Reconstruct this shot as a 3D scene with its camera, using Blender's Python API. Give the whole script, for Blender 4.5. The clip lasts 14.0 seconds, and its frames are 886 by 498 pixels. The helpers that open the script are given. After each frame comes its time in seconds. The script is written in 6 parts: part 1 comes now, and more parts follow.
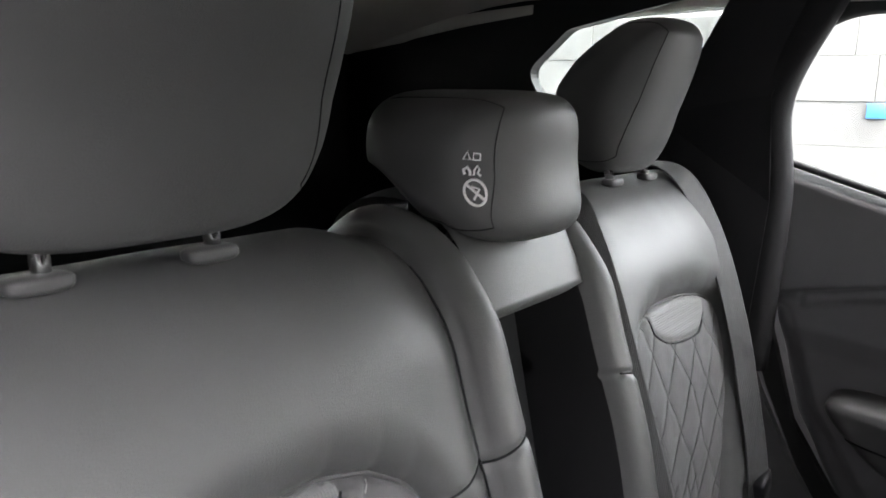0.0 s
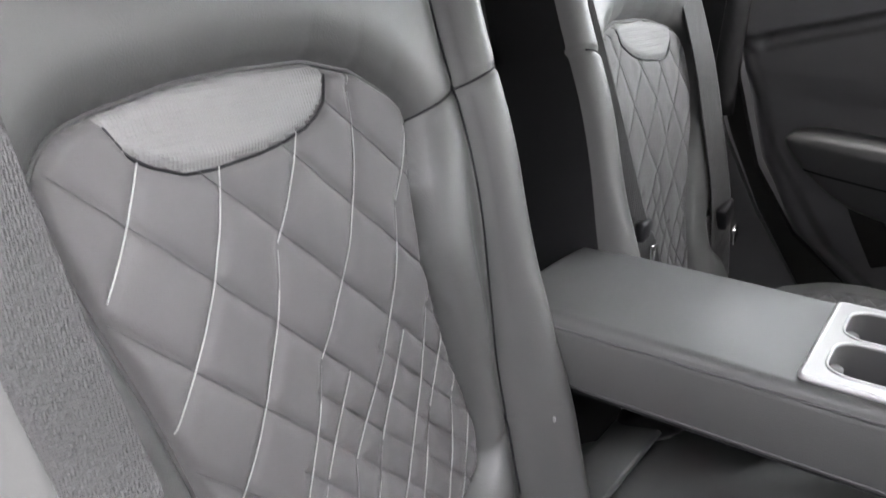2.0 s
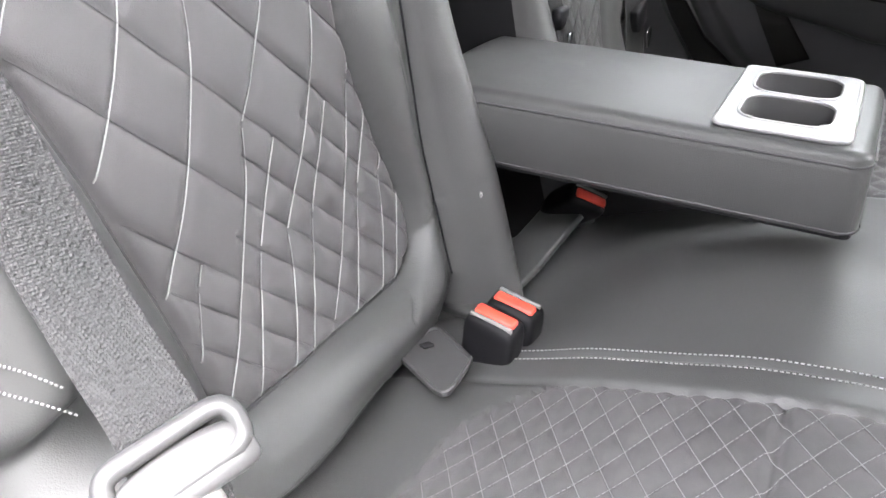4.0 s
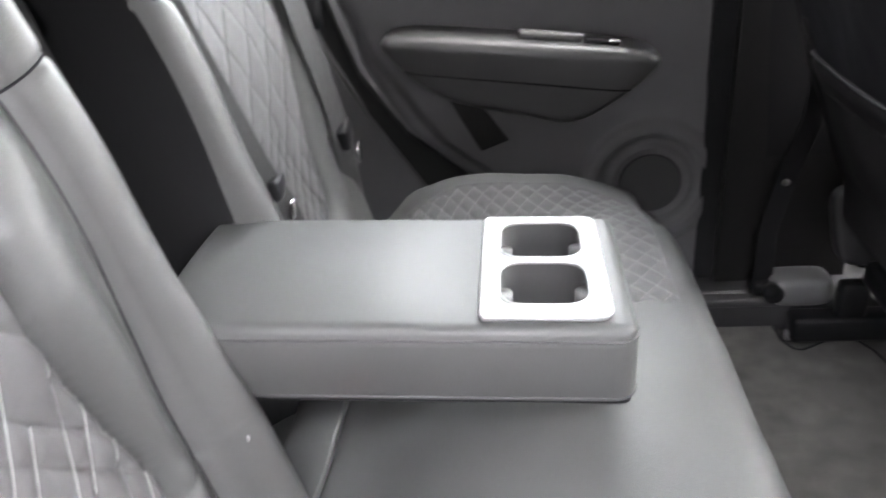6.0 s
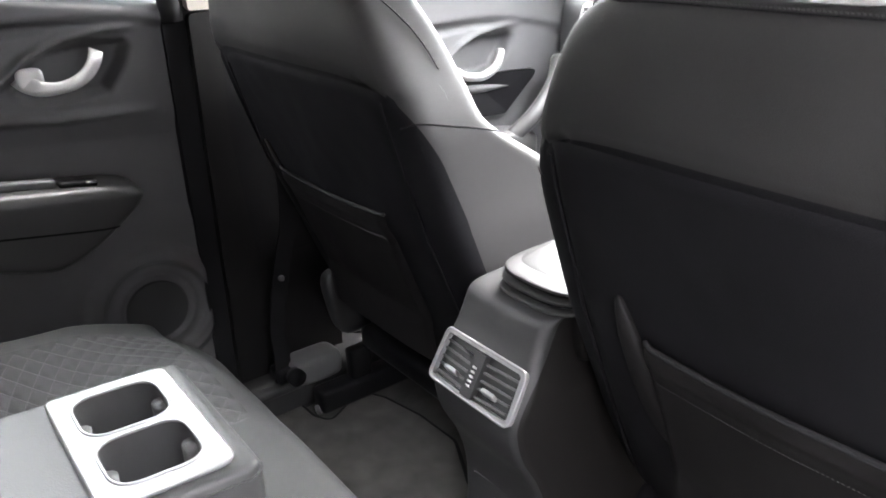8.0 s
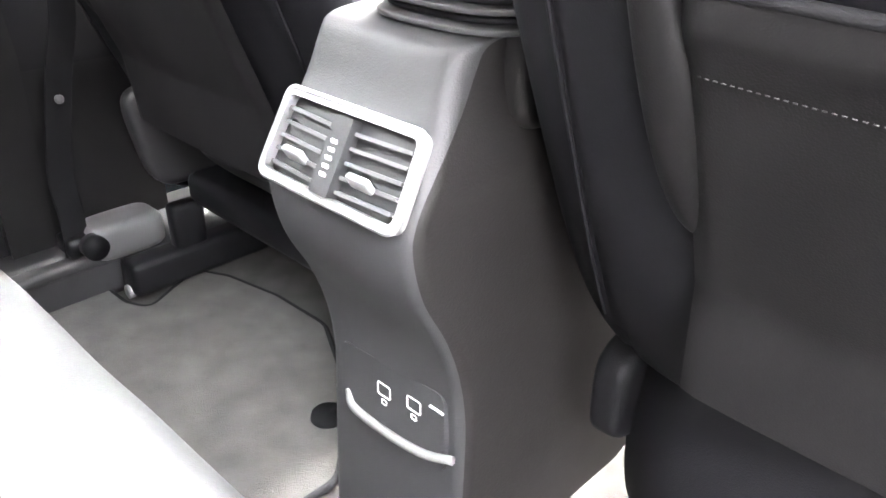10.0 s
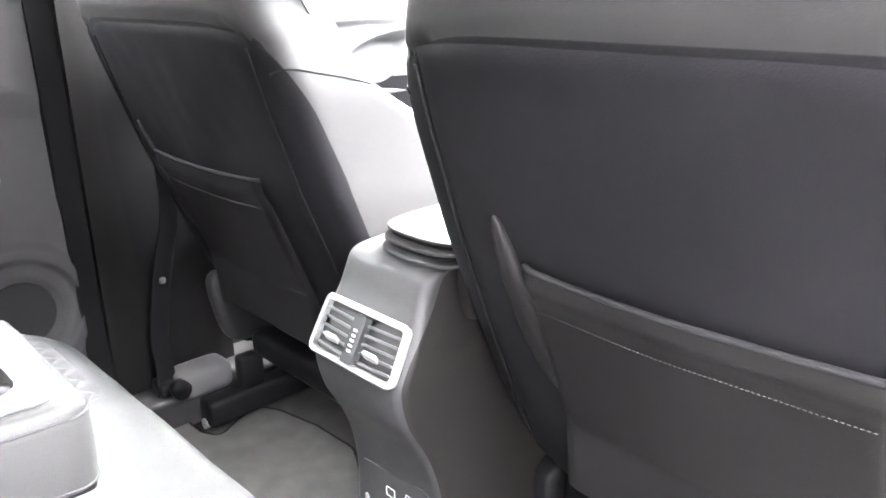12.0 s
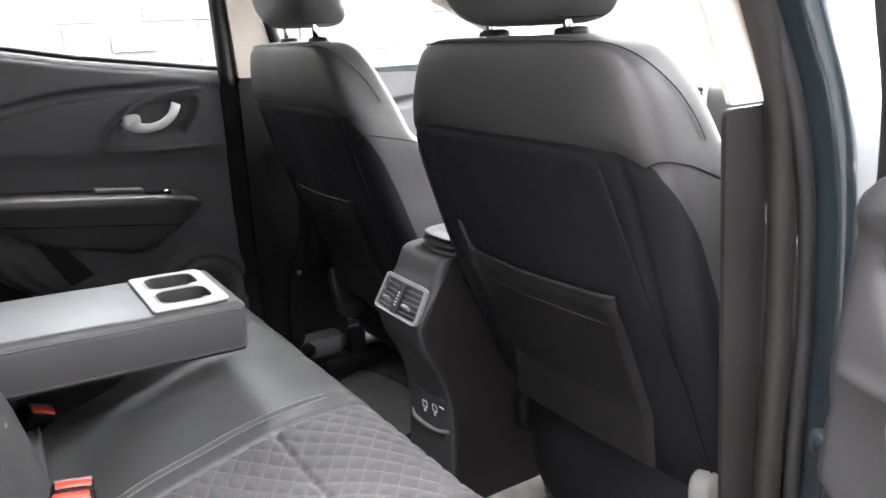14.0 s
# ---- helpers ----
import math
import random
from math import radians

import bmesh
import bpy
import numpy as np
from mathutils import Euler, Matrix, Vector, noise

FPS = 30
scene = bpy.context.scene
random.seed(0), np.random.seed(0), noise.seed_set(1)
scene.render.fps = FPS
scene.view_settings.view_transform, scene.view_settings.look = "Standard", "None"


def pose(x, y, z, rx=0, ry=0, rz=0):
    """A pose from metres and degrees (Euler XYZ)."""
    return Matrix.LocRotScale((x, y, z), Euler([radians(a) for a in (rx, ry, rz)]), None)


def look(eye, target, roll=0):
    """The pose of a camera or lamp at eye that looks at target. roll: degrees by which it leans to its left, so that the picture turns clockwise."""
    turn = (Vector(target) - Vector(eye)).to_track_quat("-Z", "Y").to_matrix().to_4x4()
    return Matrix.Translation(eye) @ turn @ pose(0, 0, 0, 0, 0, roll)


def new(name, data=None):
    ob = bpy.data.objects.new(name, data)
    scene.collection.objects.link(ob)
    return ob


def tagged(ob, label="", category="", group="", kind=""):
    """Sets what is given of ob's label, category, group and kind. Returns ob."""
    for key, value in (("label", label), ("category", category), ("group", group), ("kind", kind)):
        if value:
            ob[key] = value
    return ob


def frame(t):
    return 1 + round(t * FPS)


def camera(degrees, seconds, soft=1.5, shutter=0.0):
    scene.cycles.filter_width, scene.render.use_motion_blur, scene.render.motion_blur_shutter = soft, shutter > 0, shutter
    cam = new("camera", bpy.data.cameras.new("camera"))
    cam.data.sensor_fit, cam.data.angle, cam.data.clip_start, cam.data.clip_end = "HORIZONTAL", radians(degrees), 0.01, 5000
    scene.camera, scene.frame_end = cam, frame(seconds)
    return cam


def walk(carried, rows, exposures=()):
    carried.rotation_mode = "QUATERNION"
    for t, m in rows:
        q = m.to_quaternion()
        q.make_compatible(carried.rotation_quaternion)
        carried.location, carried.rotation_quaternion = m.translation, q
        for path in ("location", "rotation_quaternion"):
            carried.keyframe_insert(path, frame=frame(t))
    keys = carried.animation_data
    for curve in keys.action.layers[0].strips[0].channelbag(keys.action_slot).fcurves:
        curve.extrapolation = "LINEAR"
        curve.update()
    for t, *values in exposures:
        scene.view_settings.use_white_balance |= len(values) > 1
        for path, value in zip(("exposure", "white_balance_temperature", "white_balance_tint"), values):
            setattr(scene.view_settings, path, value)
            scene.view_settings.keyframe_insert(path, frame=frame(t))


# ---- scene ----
cam = camera(59.5, 14.0, 1.6, 0.25)
PATH = [
    (0, (0.176, -0.658, 1.428), (-0.999, 0.914, 1.044), 1.0),
    (0.5, (0.189, -0.696, 1.376), (-1.028, 0.841, 0.98), 0.8),
    (1, (0.21, -0.714, 1.328), (-1.0, 0.802, 0.843), -0.3),
    (1.5, (0.226, -0.727, 1.271), (-0.945, 0.781, 0.676), -0.5),
    (2, (0.25, -0.741, 1.217), (-0.85, 0.793, 0.557), -0.8),
    (2.5, (0.252, -0.757, 1.169), (-0.73, 0.799, 0.385), -1.7),
    (3, (0.257, -0.771, 1.132), (-0.643, 0.775, 0.236), -1.6),
    (3.2, (0.263, -0.776, 1.121), (-0.623, 0.754, 0.185), -1.8),
    (5.3, (0.254, -0.719, 1.194), (-0.509, 0.86, 0.231), -4.8),
    (5.5, (0.241, -0.7, 1.209), (-0.433, 0.925, 0.256), -5.2),
    (6, (0.193, -0.635, 1.252), (-0.016, 1.118, 0.312), -5.3),
    (6.5, (0.13, -0.623, 1.294), (0.465, 1.175, 0.484), -4.9),
    (7, (0.081, -0.633, 1.324), (0.764, 1.083, 0.556), -3.2),
    (7.5, (0.068, -0.628, 1.335), (1.04, 0.933, 0.549), -2.5),
    (8, (0.089, -0.631, 1.311), (1.186, 0.841, 0.516), -1.8),
    (8.5, (0.179, -0.598, 1.188), (1.293, 0.819, 0.322), -1.8),
    (9, (0.264, -0.459, 1.03), (1.42, 0.904, 0.131), -0.8),
    (9.2, (0.297, -0.4, 0.982), (1.484, 0.929, 0.072), -0.1),
    (11.3, (0.226, -0.465, 1.099), (1.54, 0.694, 0.136), 0.5),
    (11.5, (0.19, -0.523, 1.14), (1.507, 0.707, 0.273), -0.0),
    (12, (0.131, -0.654, 1.172), (1.419, 0.73, 0.518), -1.1),
    (12.5, (0.058, -0.772, 1.24), (1.328, 0.661, 0.664), -0.5),
    (13, (0.0, -0.921, 1.288), (1.146, 0.616, 0.72), -2.0),
    (13.5, (-0.019, -1.079, 1.281), (1.037, 0.527, 0.728), -2.4),
    (14, (-0.033, -1.212, 1.269), (0.964, 0.433, 0.721), -2.8),
]
EXPOSURES = [(t, stops, 6600, 15) for t, stops in (
    (0, 5.15), (1, 5.12), (1.5, 5.2), (2, 5.35), (3, 5.7), (5.5, 6.05), (6.5, 6.4), (7, 6.1), (7.5, 5.65), (8, 5.75),
    (8.5, 6.5), (9, 7.25), (11.5, 8.05), (12, 7.75), (12.5, 7.35), (13, 6.3), (13.5, 5.93), (14, 5.55))]
walk(cam, [(t, look(eye, target, roll)) for t, eye, target, roll in PATH], EXPOSURES)

# ---- light ----
world = bpy.data.worlds.new("world")
scene.world = world
world.use_nodes = True
wn = world.node_tree.nodes
sky = wn.new("ShaderNodeTexSky")
sky.sky_type = "NISHITA"
sky.sun_disc = False
sky.sun_elevation, sky.sun_rotation = radians(60), radians(92)
sky.air_density, sky.dust_density, sky.ozone_density = 1.0, 2.5, 1.0
wn["Background"].inputs["Strength"].default_value = 0.15
grey = wn.new("ShaderNodeHueSaturation")
grey.inputs["Saturation"].default_value = 0.14
world.node_tree.links.new(sky.outputs["Color"], grey.inputs["Color"])
world.node_tree.links.new(grey.outputs["Color"], wn["Background"].inputs["Color"])
sun_lamp = bpy.data.lights.new("sun", "SUN")
sun_lamp.energy, sun_lamp.angle, sun_lamp.color = 0.35, radians(26), (1.0, 0.985, 0.96)
sun = new("sun", sun_lamp)
sun.matrix_world = look((0, 0, 8), Vector((0, 0, 8)) - Vector((0.500, -0.017, 0.866)))


# ---- materials ----
def material(name, colour, rough=0.5, metal=0.0, grain=0.0, scale=400.0, blotch=0.0, blotch_scale=9.0, kind="noise", coat=0.0, sheen=0.0, spec=0.5, stretch=(1, 1, 1)):
    m = bpy.data.materials.new(name)
    m.use_nodes = True
    n, l = m.node_tree.nodes, m.node_tree.links
    b = n["Principled BSDF"]
    b.inputs["Roughness"].default_value = rough
    b.inputs["Metallic"].default_value = metal
    b.inputs["Coat Weight"].default_value = coat
    b.inputs["Sheen Weight"].default_value = sheen
    b.inputs["Specular IOR Level"].default_value = spec
    tc = n.new("ShaderNodeTexCoord")
    mp = n.new("ShaderNodeMapping")
    mp.inputs["Scale"].default_value = stretch
    l.new(tc.outputs["Object"], mp.inputs["Vector"])
    big = n.new("ShaderNodeTexNoise")
    big.inputs["Scale"].default_value, big.inputs["Detail"].default_value = blotch_scale, 5.0
    l.new(mp.outputs["Vector"], big.inputs["Vector"])
    ramp = n.new("ShaderNodeMapRange")
    ramp.inputs["From Min"].default_value, ramp.inputs["From Max"].default_value = 0.25, 0.75
    ramp.inputs["To Min"].default_value, ramp.inputs["To Max"].default_value = 1 - blotch, 1 + blotch
    l.new(big.outputs["Fac"], ramp.inputs["Value"])
    mix = n.new("ShaderNodeVectorMath")
    mix.operation = "SCALE"
    mix.inputs[0].default_value = colour
    l.new(ramp.outputs["Result"], mix.inputs["Scale"])
    l.new(mix.outputs["Vector"], b.inputs["Base Color"])
    rr = n.new("ShaderNodeMapRange")
    rr.inputs["From Min"].default_value, rr.inputs["From Max"].default_value = 0.3, 0.7
    rr.inputs["To Min"].default_value, rr.inputs["To Max"].default_value = max(0.02, rough - 0.06), min(1.0, rough + 0.06)
    l.new(big.outputs["Fac"], rr.inputs["Value"])
    l.new(rr.outputs["Result"], b.inputs["Roughness"])
    if grain:
        if kind == "noise":
            fine = n.new("ShaderNodeTexNoise")
            fine.inputs["Detail"].default_value = 3.0
            out = fine.outputs["Fac"]
        else:
            fine = n.new("ShaderNodeTexVoronoi")
            fine.inputs["Randomness"].default_value = 1.0 if kind == "cells" else 0.12
            out = fine.outputs["Distance"]
        fine.inputs["Scale"].default_value = scale
        l.new(mp.outputs["Vector"], fine.inputs["Vector"])
        bump = n.new("ShaderNodeBump")
        bump.inputs["Strength"].default_value, bump.inputs["Distance"].default_value = grain, 0.001
        l.new(out, bump.inputs["Height"])
        l.new(bump.outputs["Normal"], b.inputs["Normal"])
    return m


def glass_material(name, tint, gloss):
    m = bpy.data.materials.new(name)
    m.use_nodes = True
    n, l = m.node_tree.nodes, m.node_tree.links
    n.remove(n["Principled BSDF"])
    clear, shine, mix, fres = (n.new("ShaderNodeBsdfTransparent"), n.new("ShaderNodeBsdfGlossy"), n.new("ShaderNodeMixShader"), n.new("ShaderNodeLayerWeight"))
    clear.inputs["Color"].default_value = (*tint, 1)
    shine.inputs["Roughness"].default_value = 0.02
    edge, amount = n.new("ShaderNodeMath"), n.new("ShaderNodeMath")
    edge.operation, amount.operation = "POWER", "MULTIPLY_ADD"
    edge.inputs[1].default_value = 5.0
    amount.inputs[1].default_value, amount.inputs[2].default_value = 0.9, gloss
    l.new(fres.outputs["Facing"], edge.inputs[0])
    l.new(edge.outputs[0], amount.inputs[0])
    l.new(amount.outputs[0], mix.inputs["Fac"])
    l.new(clear.outputs["BSDF"], mix.inputs[1])
    l.new(shine.outputs["BSDF"], mix.inputs[2])
    l.new(mix.outputs["Shader"], n["Material Output"].inputs["Surface"])
    return m


LEATHER = material("leather", (0.052, 0.053, 0.052), 0.48, grain=0.16, scale=800, kind="cells", blotch=0.12, spec=0.42)
QUILT = material("quilted_fabric", (0.046, 0.0445, 0.0455), 0.72, grain=0.4, scale=1100, blotch=0.14, sheen=0.1)
MESH = material("perforated_trim", (0.10, 0.099, 0.099), 0.6, grain=1.0, scale=330, kind="dots", blotch=0.08)
CUPGREY = material("cup_plastic", (0.05, 0.05, 0.05), 0.4, grain=0.15, scale=700, blotch=0.08)
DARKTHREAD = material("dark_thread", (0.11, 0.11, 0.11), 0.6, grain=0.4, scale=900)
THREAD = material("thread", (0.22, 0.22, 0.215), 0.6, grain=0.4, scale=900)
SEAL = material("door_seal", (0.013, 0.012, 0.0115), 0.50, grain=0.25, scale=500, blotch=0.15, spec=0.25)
CARGLASS = material("car_glass", (0.02, 0.02, 0.022), 0.06, blotch=0.02, coat=1.0)
BACKING = material("seat_back_leather", (0.0105, 0.0105, 0.012), 0.55, grain=0.15, scale=800, kind="cells", blotch=0.15, spec=0.11)
FABRIC = material("seat_back_fabric", (0.014, 0.014, 0.015), 0.85, grain=0.4, scale=900, blotch=0.15, spec=0.15)
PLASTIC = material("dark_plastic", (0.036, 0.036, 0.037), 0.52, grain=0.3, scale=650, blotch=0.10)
DOORSKIN = material("door_plastic", (0.100, 0.100, 0.103), 0.55, grain=0.3, scale=600, blotch=0.10, spec=0.35)
SATIN = material("satin_plastic", (0.055, 0.055, 0.055), 0.35, grain=0.15, scale=700, blotch=0.08)
BLACK = material("black_plastic", (0.008, 0.008, 0.009), 0.5, grain=0.2, scale=600, blotch=0.1, spec=0.15)
RUBBER = material("rubber", (0.014, 0.014, 0.014), 0.6, grain=0.2, scale=500, blotch=0.15, spec=0.25)
HANDLE = material("bright_handle", (0.75, 0.75, 0.74), 0.32, metal=0.25, grain=0.05, scale=900, blotch=0.04)
SILVER = material("silver_plastic", (0.36, 0.36, 0.358), 0.36, metal=0.45, grain=0.05, scale=900, blotch=0.04)
CHROME = material("chrome", (0.78, 0.78, 0.78), 0.12, metal=1.0, blotch=0.02)
CARPET = material("carpet", (0.060, 0.058, 0.054), 0.95, grain=1.0, scale=700, blotch=0.35, blotch_scale=22, sheen=0.1, spec=0.1)
MATPILE = material("mat_pile", (0.080, 0.077, 0.070), 0.95, grain=1.0, scale=700, blotch=0.35, blotch_scale=22, sheen=0.2, spec=0.1)
WEBBING = material("belt_webbing", (0.011, 0.011, 0.0115), 0.6, grain=1.0, scale=520, kind="dots", blotch=0.06, sheen=0.1)
RED = material("red_button", (0.72, 0.07, 0.045), 0.4, grain=0.1, scale=500, blotch=0.06)
LINER = material("headliner_cloth", (0.52, 0.50, 0.46), 0.95, grain=0.5, scale=900, blotch=0.06)
BEIGE = material("pillar_plastic", (0.50, 0.46, 0.40), 0.6, grain=0.3, scale=700, blotch=0.05)
PAINT = material("car_paint", (0.028, 0.038, 0.044), 0.22, metal=0.35, coat=0.8, blotch=0.05)
WHITE = material("white_paint", (0.78, 0.78, 0.77), 0.3, coat=0.5, blotch=0.04)
GREYP = material("grey_plastic", (0.17, 0.17, 0.165), 0.45, grain=0.2, scale=600, blotch=0.08)
PRINT = material("white_print", (0.70, 0.70, 0.69), 0.6, blotch=0.05)
STEEL = material("steel", (0.35, 0.35, 0.35), 0.35, metal=0.9, blotch=0.1)
ASPHALT = material("asphalt", (0.060, 0.060, 0.059), 0.9, grain=1.0, scale=120, blotch=0.3, blotch_scale=1.2)
CONCRETE = material("concrete", (0.115, 0.113, 0.107), 0.85, grain=0.7, scale=60, blotch=0.25, blotch_scale=1.5)
DARKWALL = material("dark_light_blocker", (0.13, 0.128, 0.13), 0.9, grain=0.6, scale=50, blotch=0.25, blotch_scale=1.0)
BELTGREY = material("belt_tongue_plastic", (0.055, 0.055, 0.055), 0.45, grain=0.1, scale=600, blotch=0.06)
GRIPGREY = material("grip_plastic", (0.12, 0.12, 0.12), 0.35, grain=0.1, scale=700, blotch=0.06)
PILLAR = material("pillar_trim", (0.010, 0.0098, 0.0098), 0.55, grain=0.3, scale=650, blotch=0.1, spec=0.25)
PLATE = material("cup_plate_plastic", (0.21, 0.21, 0.208), 0.38, metal=0.3, grain=0.05, scale=900, blotch=0.04)
# darker copy of the rear leather, standing in for weaker light on the front seats
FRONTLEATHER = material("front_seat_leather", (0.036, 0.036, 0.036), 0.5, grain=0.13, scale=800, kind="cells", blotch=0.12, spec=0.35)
YOKE = material("yoke_leather", (0.026, 0.026, 0.0262), 0.5, grain=0.13, scale=800, kind="cells", blotch=0.12, spec=0.4)
POCKET = material("pocket_leather", (0.011, 0.0105, 0.0108), 0.5, grain=0.15, scale=800, kind="cells", blotch=0.18, spec=0.2)
SEAMTHREAD = material("seam_thread", (0.32, 0.32, 0.315), 0.6, grain=0.4, scale=900)
BACKTHREAD = material("seat_back_thread", (0.08, 0.08, 0.08), 0.7, grain=0.4, scale=900)
FAINTTHREAD = material("faint_thread", (0.15, 0.15, 0.15), 0.7, grain=0.4, scale=900)
RENDERED = material("rendered_wall", (0.45, 0.44, 0.42), 0.9, grain=0.5, scale=60, blotch=0.12, blotch_scale=0.8)
BLUE = material("blue_paint", (0.03, 0.14, 0.30), 0.4, blotch=0.1)
LAMPRED = material("lamp_red", (0.55, 0.06, 0.03), 0.25, coat=0.5, blotch=0.05)
GLASS = glass_material("window_glass", (0.86, 0.90, 0.88), 0.04)
SCREEN = glass_material("front_glass", (0.90, 0.93, 0.91), 0.04)


# ---- builders ----
def thing(name, label="", category="", group="", kind="", at=(0, 0, 0)):
    ob = new(name)
    ob.empty_display_size = 0.05
    ob.location = at
    return tagged(ob, label, category, group, kind)


def mesh_part(name, verts, faces, mat, parent=None, label="", smooth=True, kind="", category=""):
    me = bpy.data.meshes.new(name)
    off = Vector(parent.matrix_basis.translation) if parent else Vector()
    top = parent
    while top and top.parent:
        top = top.parent
        off = off + Vector(top.matrix_basis.translation)
    me.from_pydata([Vector(v) - off for v in verts], [], faces)
    me.materials.append(mat)
    me.update()
    if smooth:
        me.polygons.foreach_set("use_smooth", [True] * len(me.polygons))
    ob = new(name, me)
    ob.parent = parent
    return tagged(ob, label, category, "", kind)


def part(name, bm, mat, parent=None, label="", smooth=True, kind="", category="", sharp=0.0):
    bm.verts.ensure_lookup_table()
    bmesh.ops.recalc_face_normals(bm, faces=bm.faces)
    bm.verts.index_update()
    verts = [v.co.copy() for v in bm.verts]
    faces = [[v.index for v in f.verts] for f in bm.faces]
    bm.free()
    ob = mesh_part(name, verts, faces, mat, parent, label, smooth, kind, category)
    if sharp:
        ob.data.set_sharp_from_angle(angle=radians(sharp))
    return ob


def box(c, s, bevel=0.004, turn=None, seg=2):
    bm = bmesh.new()
    bmesh.ops.create_cube(bm, size=1.0)
    for v in bm.verts:
        v.co = Vector((v.co.x * s[0], v.co.y * s[1], v.co.z * s[2]))
    if bevel:
        bmesh.ops.bevel(bm, geom=bm.edges[:], offset=min(bevel, min(s) * 0.45), segments=seg, affect="EDGES", profile=0.5)
    m = Matrix.Translation(c) @ (turn.to_4x4() if turn else Matrix.Identity(4))
    bmesh.ops.transform(bm, matrix=m, verts=bm.verts)
    return bm


def merge(*bms):
    out = bms[0]
    for b in bms[1:]:
        me = bpy.data.meshes.new("tmp")
        b.to_mesh(me)
        b.free()
        out.from_mesh(me)
        bpy.data.meshes.remove(me)
    return out


def rod(a, b, r, r2=None, seg=20):
    a, b = Vector(a), Vector(b)
    bm = bmesh.new()
    bmesh.ops.create_cone(bm, cap_ends=True, segments=seg, radius1=r, radius2=r if r2 is None else r2, depth=(b - a).length)
    bmesh.ops.transform(bm, matrix=Matrix.Translation((a + b) / 2) @ (b - a).to_track_quat("Z", "Y").to_matrix().to_4x4(), verts=bm.verts)
    return bm


def curve_points(pts, n, closed=False):
    """A smooth curve through the points, n steps a span."""
    p = [np.array(q, float) for q in pts]
    k = len(p)
    out = []
    for i in range(k if closed else k - 1):
        a, b = p[i], p[(i + 1) % k]
        pa = p[(i - 1) % k] if closed or i > 0 else 2 * a - b
        pb = p[(i + 2) % k] if closed or i + 2 < k else 2 * b - a
        for j in range(n):
            t = j / n
            out.append(0.5 * (2 * a + (b - pa) * t + (2 * pa - 5 * a + 4 * b - pb) * t * t + (3 * a - pa - 3 * b + pb) * t ** 3))
    if not closed:
        out.append(p[-1])
    return out


def tube(pts, r, seg=8, closed=False):
    """A round cord along points."""
    p = [Vector(q) for q in pts]
    n = len(p)
    bm = bmesh.new()
    rings = []
    side = None
    for i in range(n):
        d = (p[(i + 1) % n] - p[i - 1]) if closed else (p[min(i + 1, n - 1)] - p[max(i - 1, 0)])
        d.normalize()
        if side is None:
            side = d.orthogonal().normalized()
        side = (side - d * side.dot(d)).normalized()
        up = d.cross(side)
        rings.append([bm.verts.new(p[i] + r * (math.cos(a) * side + math.sin(a) * up)) for a in (2 * math.pi * k / seg for k in range(seg))])
    for i in range(n if closed else n - 1):
        q, w = rings[i], rings[(i + 1) % n]
        for k in range(seg):
            bm.faces.new((q[k], q[(k + 1) % seg], w[(k + 1) % seg], w[k]))
    if not closed:
        bm.faces.new(rings[0][::-1])
        bm.faces.new(rings[-1])
    return bm


def strap(pts, across, width, thick=0.0016, ribs=0):
    """A flat band along points; across gives its width direction at the start and end. ribs: woven ridges along it."""
    p = [Vector(q) for q in pts]
    n = len(p)
    a0, a1 = Vector(across[0]).normalized(), Vector(across[1]).normalized()
    if ribs:
        top = [(-1 + 2 * k / (2 * ribs), 1.5 if k % 2 else 0.7) for k in range(1, 2 * ribs)]
        section = [(-1, -1), (1, -1), (1, 1)] + top[::-1] + [(-1, 1)]
        section = section[:1] + [(a, -h) for a, h in top] + section[1:]
    else:
        section = [(-1, -1), (-0.92, -1.2), (0.92, -1.2), (1, -1), (1, 1), (0.92, 1.2), (-0.92, 1.2), (-1, 1)]
    bm = bmesh.new()
    rings = []
    for i in range(n):
        d = (p[min(i + 1, n - 1)] - p[max(i - 1, 0)]).normalized()
        a = a0.lerp(a1, i / (n - 1))
        a = (a - d * a.dot(d)).normalized()
        u = d.cross(a)
        rings.append([bm.verts.new(p[i] + a * s * width / 2 + u * h * thick / 2) for s, h in section])
    m = len(section)
    for i in range(n - 1):
        for k in range(m):
            bm.faces.new((rings[i][k], rings[i][(k + 1) % m], rings[i + 1][(k + 1) % m], rings[i + 1][k]))
    bm.faces.new(rings[0][::-1])
    bm.faces.new(rings[-1])
    return bm


def round_loop(pts, r, n=5):
    """A closed 2D outline with rounded corners."""
    out = []
    k = len(pts)
    for i in range(k):
        a, b, c = (Vector(pts[(i + j) % k]) for j in (-1, 0, 1))
        u, w = (a - b).normalized(), (c - b).normalized()
        rr = r[i] if isinstance(r, (list, tuple)) else r
        half = math.acos(max(-1, min(1, u.dot(w)))) / 2
        cut = min(rr / max(math.tan(half), 1e-3), 0.48 * (a - b).length, 0.48 * (c - b).length)
        for j in range(n + 1):
            t = j / n
            q = (1 - t) ** 2 * (b + u * cut) + 2 * t * (1 - t) * b + t * t * (b + w * cut)
            out.append((q.x, q.y))
    return out


